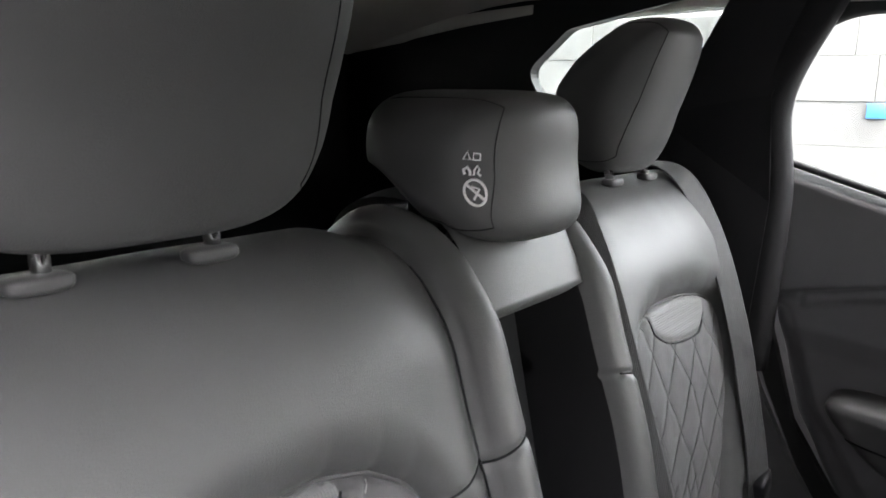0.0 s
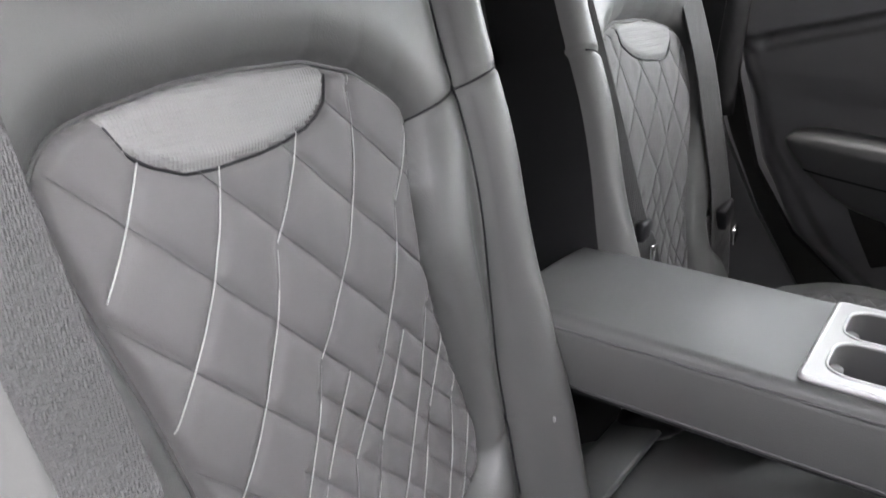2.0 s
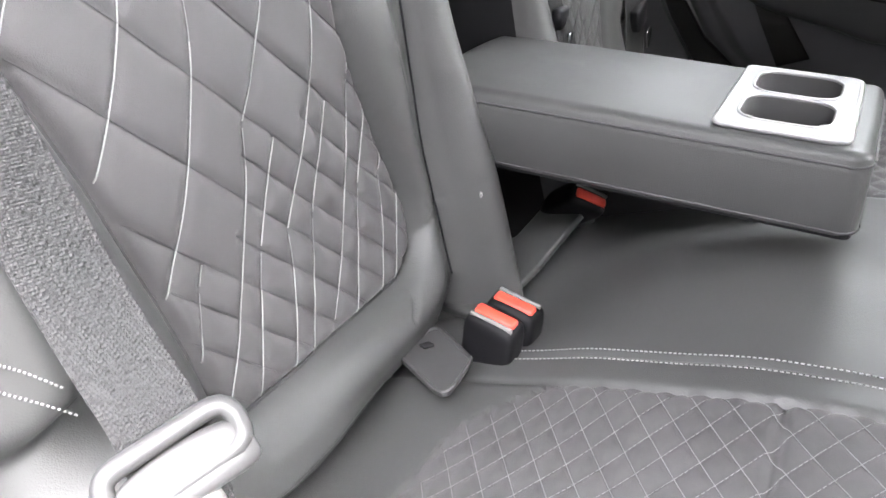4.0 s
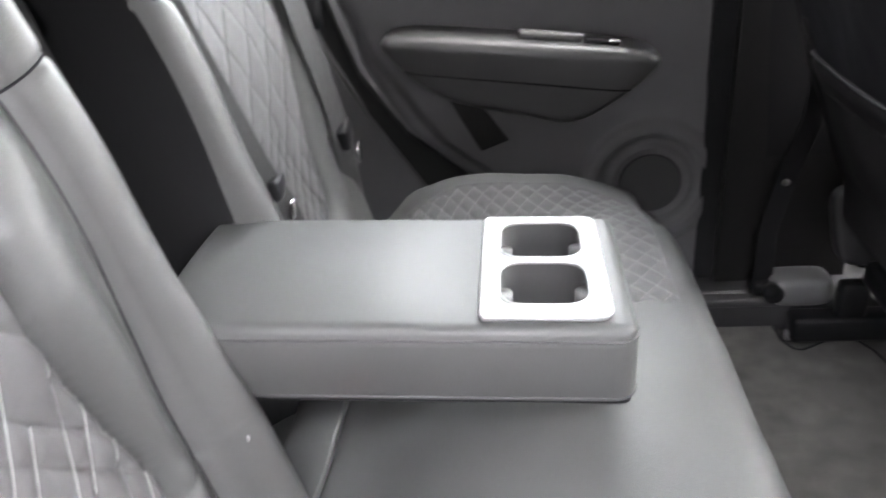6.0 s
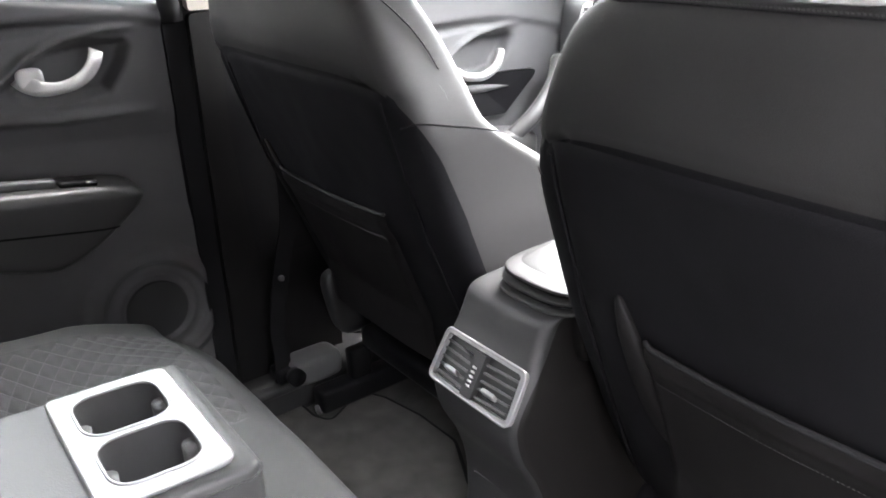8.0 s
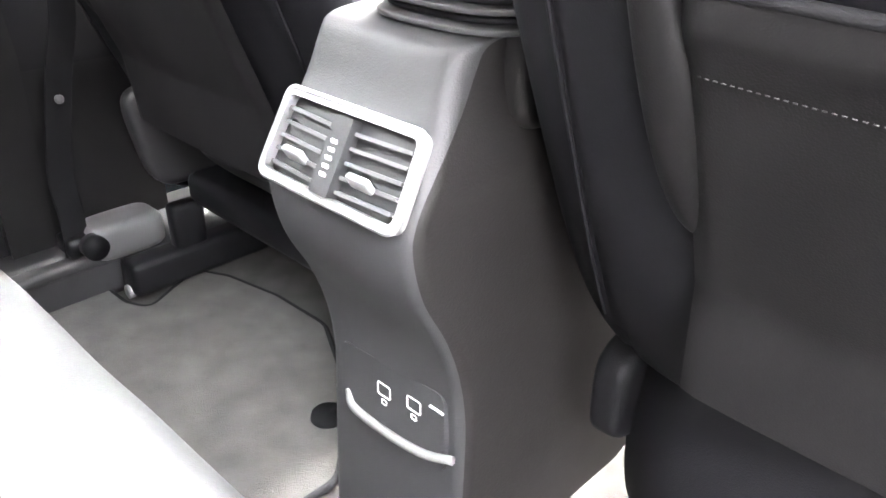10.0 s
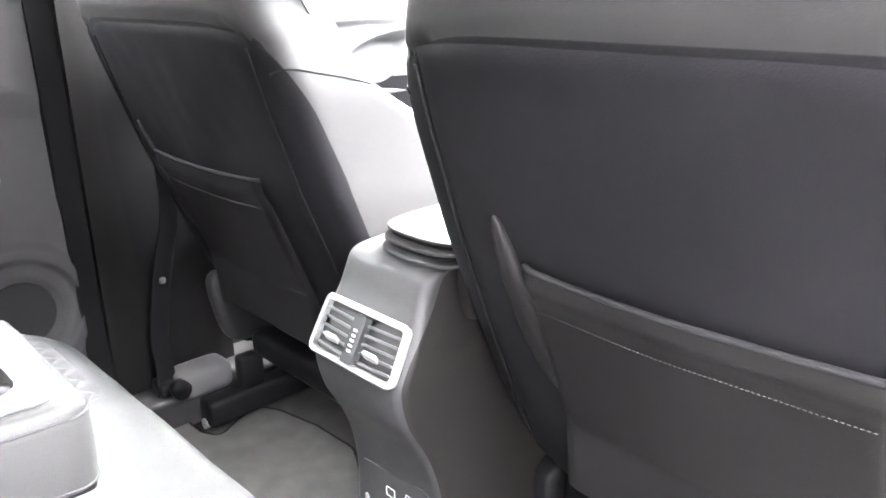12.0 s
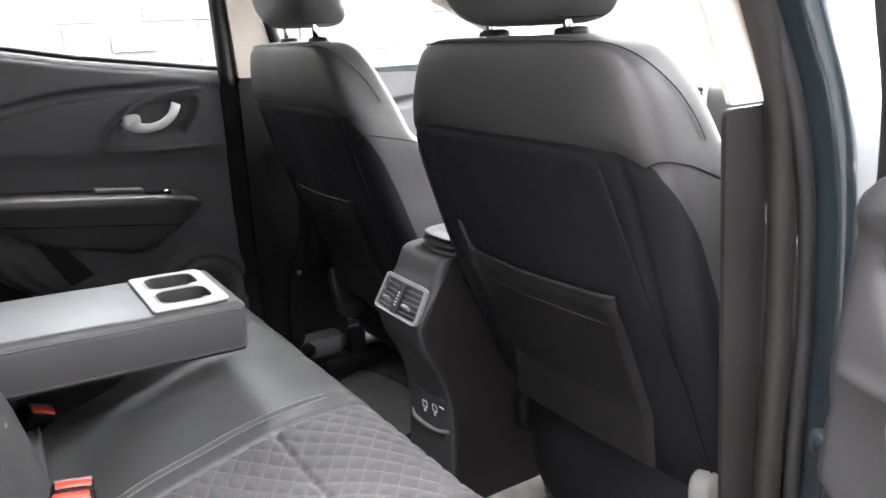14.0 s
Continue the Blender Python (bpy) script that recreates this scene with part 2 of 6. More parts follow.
def slab(loop, lift, depth, holes=()):
    """A plate from a flat outline with holes; lift(a, b, d) gives the place, d the depth below its face."""
    bm = bmesh.new()
    loops = []
    for lp in (loop, *holes):
        vs = [bm.verts.new((x, y, 0)) for x, y in lp]
        loops.append([bm.edges.new((vs[i], vs[(i + 1) % len(vs)])) for i in range(len(vs))])
    bmesh.ops.triangle_fill(bm, use_beauty=True, use_dissolve=False, edges=bm.edges[:])
    got = bmesh.ops.extrude_face_region(bm, geom=bm.faces[:])
    for v in got["geom"]:
        if isinstance(v, bmesh.types.BMVert):
            v.co.z -= depth
    for v in bm.verts:
        v.co = Vector(lift(v.co.x, v.co.y, -v.co.z))
    return bm


def puff(half, k=5.0, n=20, shape=None):
    """A padded block: a cube swelled to rounded corners; shape(x, y, z) moves its points."""
    bm = bmesh.new()
    bmesh.ops.create_cube(bm, size=2.0)
    bmesh.ops.subdivide_edges(bm, edges=bm.edges[:], cuts=n - 1, use_grid_fill=True)
    for v in bm.verts:
        q = v.co
        s = (abs(q.x) ** k + abs(q.y) ** k + abs(q.z) ** k) ** (-1 / k)
        q = q * s
        p = Vector((q.x * half[0], q.y * half[1], q.z * half[2]))
        v.co = Vector(shape(p.x, p.y, p.z)) if shape else p
    return bm


def sheet(place, us, vs, region=None):
    """A surface over two parameters, split by region(u, v) into meshes: a dict of verts and faces."""
    grid = [[Vector(place(u, v)) for v in vs] for u in us]
    made = {}
    for i in range(len(us) - 1):
        for j in range(len(vs) - 1):
            key = region((us[i] + us[i + 1]) / 2, (vs[j] + vs[j + 1]) / 2) if region else "all"
            if key is None:
                continue
            verts, faces, index = made.setdefault(key, ([], [], {}))
            f = []
            for a, b in ((i, j), (i + 1, j), (i + 1, j + 1), (i, j + 1)):
                if (a, b) not in index:
                    index[a, b] = len(verts)
                    verts.append(grid[a][b])
                f.append(index[a, b])
            faces.append(f)
    return made


def smooth_step(t):
    t = max(0.0, min(1.0, t))
    return t * t * (3 - 2 * t)


def span(a, b, n):
    return [a + (b - a) * i / n for i in range(n + 1)]


class Profile:
    """A side profile in x and z, run along its length, with normals."""

    def __init__(self, pts, n=14):
        c = np.array(curve_points(pts, n))
        d = np.r_[0, np.cumsum(np.hypot(*np.diff(c, axis=0).T))]
        t = np.gradient(c, axis=0)
        t /= np.hypot(*t.T)[:, None]
        self.c, self.d, self.t, self.length = c, d, t, d[-1]

    def at(self, s):
        x, z = np.interp(s, self.d, self.c[:, 0]), np.interp(s, self.d, self.c[:, 1])
        tx, tz = np.interp(s, self.d, self.t[:, 0]), np.interp(s, self.d, self.t[:, 1])
        return x, z, tz, -tx


# ---- the shell of the car ----
def shell():
    # carpeted floor with the tunnel hidden under the console, and the rear footwell
    mesh_part("floor", *sheet(lambda u, v: (u, v, 0.352 + 0.004 * noise.noise((u * 9, v * 9, 0)) + (0.05 * smooth_step((u - 0.85) / 0.25) if u > 0.85 else 0)), span(0.25, 1.75, 60), span(-0.72, 0.72, 50))["all"][:2], CARPET, kind="structure", label="dark grey carpeted car floor", category="floor")
    mesh_part("underfloor", *sheet(lambda u, v: (u, v, 0.30), span(-1.2, 2.3, 4), span(-0.86, 0.86, 4))["all"][:2], BLACK, kind="structure", label="plain underside of the car", category="car body")
    # headliner, slightly domed
    def dome(u, v):
        return (u, v, 1.625 - 0.03 * (v / 0.66) ** 4 - 0.10 * smooth_step((-0.55 - u) / 0.65) - 0.14 * smooth_step((u - 0.55) / 0.5))
    mesh_part("ceiling", *sheet(dome, span(-1.18, 1.02, 30), span(-0.66, 0.66, 24))["all"][:2], LINER, kind="structure", label="pale grey-beige cloth headliner", category="headliner")
    mesh_part("roof", *sheet(lambda u, v: (u, v * 1.05, dome(u, v)[2] + 0.035), span(-1.25, 1.06, 20), span(-0.67, 0.67, 16))["all"][:2], PAINT, kind="structure", label="dark painted car roof", category="car roof")


shell()


def side_wall(s):
    """One long side of the cabin: cant rail, pillars and quarter panel. s = 1 is the far side, -1 the open door's side."""
    name = "far" if s > 0 else "near"
    wall = tagged(new("wall_" + name), "dark cabin side with pillars and window openings", "car body", "", "structure")
    Y = 0.70
    lift = lambda d0: (lambda a, b, d: (a, s * (Y + d0 + d - 0.06 * smooth_step((b - 1.2) / 0.35)), b))
    # rear quarter with its small window
    window = round_loop([(-0.325, 1.40), (-0.56, 1.425), (-0.585, 1.478), (-0.50, 1.550), (-0.212, 1.605)], [0.02, 0.02, 0.03, 0.04, 0.01])
    part("quarter_panel", slab([(-1.18, 0.45), (-0.17, 0.45), (-0.17, 1.02), (-0.15, 1.27), (-0.152, 1.44), (-0.065, 1.64), (-1.12, 1.60), (-1.22, 1.2)], lift(-0.035), 0.03, [window] if s > 0 else []), BLACK, wall, smooth=False)
    pane = part("quarter_pane", slab(window, lift(-0.012), 0.004), GLASS, wall, smooth=False)
    pane.visible_shadow = False
    # cant rail over the doors
    part("cant_rail", tube(curve_points([(-1.05, s * 0.63, 1.545), (-0.5, s * 0.637, 1.592), (-0.1, s * 0.645, 1.608), (0.5, s * 0.65, 1.560), (0.95, s * 0.645, 1.44)], 8), 0.032, 12), LINER, wall)
    part("roof_edge", tube(curve_points([(-1.1, s * 0.69, 1.575), (-0.1, s * 0.695, 1.61), (0.5, s * 0.70, 1.59), (1.0, s * 0.70, 1.45), (1.72, s * 0.70, 1.08)], 8), 0.03, 10), PAINT, wall)
    # centre pillar: dark below, pale above
    low = [(0.556, 0.44), (0.618, 0.44), (0.626, 0.72), (0.614, 0.85), (0.606, 0.954), (0.612, 1.17), (0.562, 1.17)] if s > 0 else [(0.64, 0.44), (0.715, 0.44), (0.700, 0.73), (0.680, 1.178), (0.612, 1.178), (0.640, 0.73)]
    part("pillar_lower", slab(round_loop(low, 0.012), lift(-0.005), 0.006 if s < 0 else 0.04), PILLAR if s > 0 else SEAL, wall, smooth=False)
    top = [(0.565, 1.174), (0.690, 1.174), (0.63, 1.51), (0.53, 1.51)] if s > 0 else [(0.616, 1.182), (0.672, 1.182), (0.585, 1.51), (0.528, 1.51)]
    part("pillar_upper", slab(round_loop(top, 0.006), lift(-0.003), 0.006 if s < 0 else 0.04), BEIGE, wall, smooth=False)
    if s > 0:
        arch = [(0.083, 0.681), (-0.018, 0.762), (-0.096, 0.88), (-0.143, 1.032), (-0.172, 1.15)]
        lower = [(0.012, 0.655), (-0.081, 0.800), (-0.145, 0.935), (-0.19, 1.06), (-0.215, 1.15)]
        part("door_seal", slab([(0.21, 0.55), *arch, *lower[::-1], (0.10, 0.55)], lambda a, b, d: (a, 0.738 + d, b), 0.02), RUBBER, wall, smooth=False)
        part("wheel_arch_trim", slab([(0.10, 0.55), *lower, (-0.33, 1.15), (-0.33, 0.55)], lambda a, b, d: (a, 0.728 + d - 0.05 * smooth_step((0.02 - a) / 0.3), b), 0.02), DOORSKIN, wall, "plain dark grey wheel arch trim", smooth=False)
        part("opening_seal", tube(curve_points([(-0.165, 0.695, 0.98), (-0.152, 0.690, 1.27), (-0.154, 0.650, 1.44), (-0.075, 0.628, 1.61)], 10), 0.030, 12), FABRIC, wall)
        # black sheet standing in for the deep shade between pillar and front seat
        part("pillar_shade_panel", slab([(0.575, 0.70), (0.80, 0.70), (0.76, 1.17), (0.575, 1.17)], lift(0.0), 0.035), FABRIC, wall, smooth=False)
        part("sill_panel", slab([(0.575, 0.44), (0.80, 0.44), (0.80, 0.704), (0.575, 0.704)], lift(0.006), 0.03), POCKET, wall, smooth=False)
        part("pillar_gap", slab([(0.522, 0.44), (0.59, 0.44), (0.59, 1.18), (0.522, 1.18)], lift(0.012), 0.02), FABRIC, wall, smooth=False)
        part("pillar_seal", tube(curve_points([(0.66, 0.745, 0.44), (0.575, 0.742, 0.60), (0.565, 0.735, 0.9), (0.553, 0.725, 1.18), (0.532, 0.69, 1.42)], 8), 0.014, 10), RUBBER, wall)
    else:
        part("pillar_seal", tube(curve_points([(0.712, -0.715, 0.44), (0.703, -0.715, 0.73), (0.702, -0.714, 0.95), (0.683, -0.710, 1.17), (0.628, -0.700, 1.32), (0.576, -0.67, 1.46)], 8), 0.0155, 12), SEAL, wall)
    part("sill", box((0.35, s * 0.71, 0.40), (1.9, 0.13, 0.09), 0.02), PLASTIC, wall)
    part("body_skin", slab([(-1.2, 0.30), (0.82, 0.30), (0.82, 1.10), (-1.2, 1.2)] if s > 0 else [(-1.2, 0.30), (-0.22, 0.30), (-0.22, 1.2), (-1.2, 1.2)], lambda a, b, d: (a, s * (0.86 - d), b), 0.02), PAINT, wall, smooth=False)
    # front pillar
    part("front_pillar", tube([(0.95, s * 0.645, 1.45), (1.72, s * 0.68, 1.08)], 0.035, 12), BEIGE, wall)
    return wall


side_wall(1)
near_wall = side_wall(-1)


# painted jamb of the open doorway, bent round to the outer skin
def jamb():
    wall = near_wall
    edge = lambda z: float(np.interp(z, [0.40, 0.79, 0.93, 1.06, 1.19, 1.29, 1.50], [0.742, 0.735, 0.735, 0.722, 0.694, 0.664, 0.575]))
    lean = lambda z: 0.075 * smooth_step((z - 1.10) / 0.45)

    def skin(u, v):
        # u runs outwards over the jamb, round its corner and forwards
        R, W = 0.014, 0.040
        if u < W:
            dx, dy = 0.004 * math.sin(u / W * math.pi), u
        elif u < W + R * math.pi / 2:
            a = (u - W) / R
            dx, dy = R * (1 - math.cos(a)), W + R * math.sin(a)
        else:
            dx, dy = R + (u - W - R * math.pi / 2), W + R
        return (edge(v) + dx, -(0.720 + dy) + lean(v), v)

    mesh_part("jamb", *sheet(skin, span(0, 0.040, 10) + span(0.042, 0.062, 8) + span(0.068, 0.16, 5), span(0.36, 1.52, 60))["all"][:2], PAINT, wall)
    part("jamb_seal", tube([(edge(z) - 0.012, -0.733 + lean(z), z) for z in span(0.40, 1.50, 40)], 0.009, 10), RUBBER, wall)
    part("striker", box((0.722, -0.765, 0.80), (0.02, 0.022, 0.03), 0.005), PAINT, wall)


jamb()


# tailgate with its window
def tailgate():
    gate = tagged(new("wall_rear"), "dark tailgate with rear window", "tailgate", "", "structure")
    win = round_loop([(-0.46, 1.42), (0.46, 1.42), (0.44, 1.475), (-0.44, 1.475)], 0.05)
    lift = lambda a, b, d: (-1.12 - 0.5 * max(0.0, 1.1 - b) * 0.2 + 0.35 * max(0.0, b - 1.1) * 0.5 - d, a, b)
    part("tailgate_trim", slab(round_loop([(-0.70, 0.45), (0.70, 0.45), (0.64, 1.53), (-0.64, 1.53)], 0.03), lift, 0.06, [win]), BLACK, gate, smooth=False)
    p = part("rear_pane", slab(win, lambda a, b, d: lift(a, b, d + 0.03), 0.004), GLASS, gate, smooth=False)
    p.visible_shadow = False


tailgate()
shelf = part("parcel_shelf", box((-0.74, 0, 1.125), (0.64, 1.24, 0.02), 0.008), FABRIC, None, "black flat parcel shelf behind the rear seats", category="parcel shelf")


# windscreen
def windscreen():
    ws = tagged(new("windscreen"), "clear windscreen over the dashboard", "windscreen", "", "structure")
    p = mesh_part("windscreen_pane", *sheet(lambda u, v: (1.0 + 0.76 * u, v * (0.64 + 0.05 * u), 1.475 - 0.40 * u + 0.05 * math.sin(math.pi * u) - 0.04 * (v ** 4) * (1 - u)), span(0, 1, 10), span(-1, 1, 12))["all"][:2], SCREEN, ws)
    p.visible_shadow = False
    part("cowl", box((1.80, 0, 1.03), (0.14, 1.42, 0.05), 0.02), BLACK, ws)
    part("header_trim", box((0.99, 0, 1.475), (0.08, 1.26, 0.03), 0.012), LINER, ws)
    mesh_part("bonnet", *sheet(lambda u, v: (1.85 + 0.95 * u, v * 0.78, 1.02 - 0.14 * u * u - 0.10 * abs(v) ** 3), span(0, 1, 10), span(-1, 1, 12))["all"][:2], PAINT, ws)
    mesh_part("front_bulkhead", *sheet(lambda u, v: (1.78, v, u), span(0.30, 1.04, 3), span(-0.84, 0.84, 3))["all"][:2], BLACK, ws)
    mesh_part("front_face", *sheet(lambda u, v: (2.82, v * 0.80, u), span(0.25, 0.88, 3), span(-1, 1, 3))["all"][:2], PAINT, ws)
    # interior mirror
    part("mirror_stem", rod((1.02, 0, 1.45), (1.0, 0, 1.40), 0.012), BLACK, ws)
    part("mirror_head", puff((0.02, 0.125, 0.035), 5, 10, lambda x, y, z: (x + 0.985, y, z + 1.385)), BLACK, ws)


windscreen()


# ---- doors ----
POD = [(0.240, 1.040), (0.262, 1.080), (0.310, 1.118), (0.365, 1.140), (0.432, 1.150), (0.560, 1.150), (0.560, 1.024), (0.340, 1.030)]
CUP = [(0.290, 1.076), (0.308, 1.102), (0.345, 1.122), (0.396, 1.130), (0.455, 1.126), (0.446, 1.103), (0.418, 1.066), (0.352, 1.060), (0.312, 1.064)]


def blob(x, z, pts, r):
    """Signed distance to a closed outline widened by r."""
    best, inside = 9.0, False
    for (ax, az), (bx, bz) in zip(pts, pts[1:] + pts[:1]):
        ex, ez = bx - ax, bz - az
        t = min(1.0, max(0.0, ((x - ax) * ex + (z - az) * ez) / (ex * ex + ez * ez)))
        best = min(best, math.hypot(x - ax - ex * t, z - az - ez * t))
        if (az > z) != (bz > z) and x < ax + ex * (z - az) / ez:
            inside = not inside
    return (-best if inside else best) - r


def door_surface(x, z):
    """How far the trim stands into the cabin at a place of the door (metres)."""
    h = 0.0
    # dark channel under the window sill, tapering out towards the pillar
    line = 1.108 + 0.21 * (x + 0.09) - 0.24 * max(0.0, x - 0.13) ** 1.3 - 0.5 * max(0.0, x - 0.33) ** 2
    wide = 0.0125 * (1 - 0.85 * smooth_step((x - 0.18) / 0.27)) + 0.001
    deep = 0.013 * (1 - smooth_step((x - 0.20) / 0.28))
    h -= deep * (1 - smooth_step((abs(z - line) - 0.6 * wide) / (0.6 * wide))) * smooth_step((x + 0.105) / 0.012)
    h += 0.012 * smooth_step((z - line) / 0.02)
    # leaf-shaped pod round the handle: a fine raised rim, a shallow floor and a deep cup
    side = blob(x, z, POD, 0.012)
    fade = 1 - smooth_step((x - 0.44) / 0.06)
    h += 0.009 * math.exp(-((side + 0.004) / 0.0056) ** 2) * fade
    h -= 0.007 * smooth_step((-side - 0.008) / 0.010) * fade
    h -= 0.028 * smooth_step((0.003 - blob(x, z, CUP, 0.014)) / 0.020)
    # lower recess below the handle pod
    h -= 0.012 * smooth_step((1.035 - 0.07 * (x - 0.25) - z) / 0.05) * smooth_step((z - 0.80) / 0.05)
    # speaker rings
    r = math.hypot(x - 0.430, z - 0.648)
    h += 0.012 * (1 - smooth_step((r - 0.112) / 0.020))
    h -= 0.012 * (1 - smooth_step((r - 0.088) / 0.014))
    h += 0.004 * math.exp(-((r - 0.070) / 0.007) ** 2)
    # crease down to the wheel arch, with a bevelled lower edge behind it
    if z < 1.095:
        xc = float(np.interp(z, [0.55, 0.69, 0.753, 0.917, 1.086], [0.27, 0.138, 0.060, -0.053, -0.108]))
        h -= 0.016 * smooth_step((xc - x) / 0.030) * smooth_step((1.095 - z) / 0.015)
    return h


def door_back(z):
    """Rear edge of the trim, cut round the wheel arch."""
    return float(np.interp(z, [0.46, 0.55, 0.681, 0.762, 0.88, 1.032, 1.166, 1.31], [0.29, 0.21, 0.083, -0.018, -0.096, -0.143, -0.175, -0.205]))


def far_rear_door():
    d = thing("rear_door", "closed rear car door with dark grey moulded trim", "car door", at=(0.15, 0.74, 0.45))
    sill = lambda x: float(np.interp(x, [-0.26, -0.145, 0.009, 0.067, 0.2, 0.32, 0.54], [1.352, 1.330, 1.285, 1.268, 1.242, 1.225, 1.194]))

    def place(u, v):
        z = 0.46 + (sill(0) - 0.46) * v
        x0 = door_back(z)
        x = x0 + (0.535 - x0) * u
        z = 0.46 + (sill(x) - 0.46) * v
        h = door_surface(x, z)
        edge = min((x - x0) / 0.03, (0.535 - x) / 0.012, 1.0)
        top = smooth_step((z - sill(x) + 0.03) / 0.03)
        return (x, 0.722 - h + 0.03 * (1 - math.sqrt(max(0.0, 1 - (1 - max(0.0, edge)) ** 2))) + 0.02 * top * top, z)

    mesh_part("door_trim", *sheet(place, span(0, 1, 210), span(0, 1, 220))["all"][:2], DOORSKIN, d)
    # arm pull with its pocket
    def pull(x, y, z):
        t = (x + 0.25) / 0.5
        fall = max(0.0, (0.046 - z) / 0.112)
        squeeze = 1 - (0.62 if x > 0 else 0.45) * fall ** 1.3
        return (0.197 + x * squeeze, 0.700 + y * (1 - 0.3 * fall), 0.876 + z - 0.118 * (x - 0.017))
    part("arm_pull", puff((0.238, 0.062, 0.066), 6, 30, pull), SATIN, d)
    part("pull_seam", tube([pull(x, -0.0625 * (1 - abs(x / 0.2385) ** 6) ** (1 / 6), -0.003) for x in span(-0.232, 0.232, 50)], 0.0018, 6), BLACK, d)
    part("grip_slot", box((0.248, 0.676, 0.944), (0.106, 0.022, 0.014), 0.004, Euler((0, radians(7.5), 0)).to_matrix()), GRIPGREY, d, "pale grey grip insert")
    part("switch_well", box((0.333, 0.674, 0.930), (0.058, 0.026, 0.009), 0.003, Euler((0, radians(7.5), 0)).to_matrix()), BLACK, d)
    part("switch", box((0.352, 0.664, 0.931), (0.018, 0.008, 0.006), 0.002, Euler((0, radians(7.5), 0)).to_matrix()), CHROME, d, "small bright window switch")
    # dark insert that runs down from the pocket
    def insert(u, v):
        x, z = 0.056 + 0.048 * u + (0.064 + 0.006 * u) * v, 0.850 - 0.004 * u - (0.124 - 0.024 * u) * v
        return (x, 0.722 - door_surface(x, z) - 0.003 + 0.004 * smooth_step((max(abs(2 * u - 1), abs(2 * v - 1)) - 0.9) / 0.1), z)
    mesh_part("trim_insert", *sheet(insert, span(0, 1, 24), span(0, 1, 40))["all"][:2], SEAL, d, "dark trim insert under the pocket")
    # door handle: bowed lever in a cup
    lever = curve_points([(0.295, 0.728, 1.096), (0.301, 0.716, 1.087), (0.317, 0.706, 1.079), (0.342, 0.702, 1.077), (0.370, 0.700, 1.083), (0.392, 0.701, 1.097), (0.405, 0.704, 1.115), (0.411, 0.712, 1.127)], 6)
    wid = [float(np.interp(i / (len(lever) - 1), [0, 0.15, 0.45, 0.75, 1], [0.016, 0.014, 0.0095, 0.0105, 0.0115])) for i in range(len(lever))]
    bm = bmesh.new()
    rings = []
    for i, (p, w) in enumerate(zip(lever, wid)):
        run = Vector(lever[min(len(lever) - 1, i + 1)]) - Vector(lever[max(0, i - 1)])
        side = Vector((-run.z, 0, run.x)).normalized()
        rings.append([bm.verts.new(Vector(p) + side * (w * math.sin(a)) + Vector((0, 0.006 * math.cos(a), 0))) for a in span(0, 2 * math.pi * 11 / 12, 11)])
    for q, r in zip(rings, rings[1:]):
        for k in range(12):
            bm.faces.new((q[k], q[(k + 1) % 12], r[(k + 1) % 12], r[k]))
    bm.faces.new(rings[0])
    bm.faces.new(rings[-1])
    part("door_handle", bm, HANDLE, d, "bright silver bowed door handle")
    part("handle_foot", puff((0.020, 0.010, 0.017), 3.5, 8, lambda x, y, z: (x + 0.308, y + 0.720, z + 1.093)), HANDLE, d)
    part("speaker_grille", rod((0.430, 0.730, 0.648), (0.430, 0.7185, 0.648), 0.062, 0.056, 40), PLASTIC, d, sharp=30)
    # window frame and pane
    part("window_frame", tube(curve_points([(-0.168, 0.70, 1.32), (-0.166, 0.685, 1.43), (-0.090, 0.66, 1.56), (0.1, 0.655, 1.57), (0.515, 0.662, 1.53), (0.53, 0.69, 1.36), (0.54, 0.715, 1.16)], 8), 0.019, 10), RUBBER, d)
    part("corner_trim", slab([(-0.27, 1.24), (-0.150, 1.31), (-0.152, 1.44), (-0.25, 1.44)], lambda a, b, e: (a, 0.70 + e, b), 0.03), BLACK, d, smooth=False)
    part("waist_seal", tube([(x, 0.722, sill(x) + 0.004) for x in span(-0.16, 0.53, 30)], 0.006, 8), RUBBER, d)
    p = mesh_part("pane", *sheet(lambda u, v: (-0.17 + 0.71 * u, 0.735 - 0.07 * v, 1.17 + 0.40 * v), span(0, 1, 3), span(0, 1, 3))["all"][:2], GLASS, d)
    p.visible_shadow = False
    mesh_part("door_shell", *sheet(lambda u, v: (-0.22 + 0.84 * u, 0.80, 0.36 + 0.84 * v), span(0, 1, 3), span(0, 1, 3))["all"][:2], DOORSKIN, d)
    return d


far_rear_door()


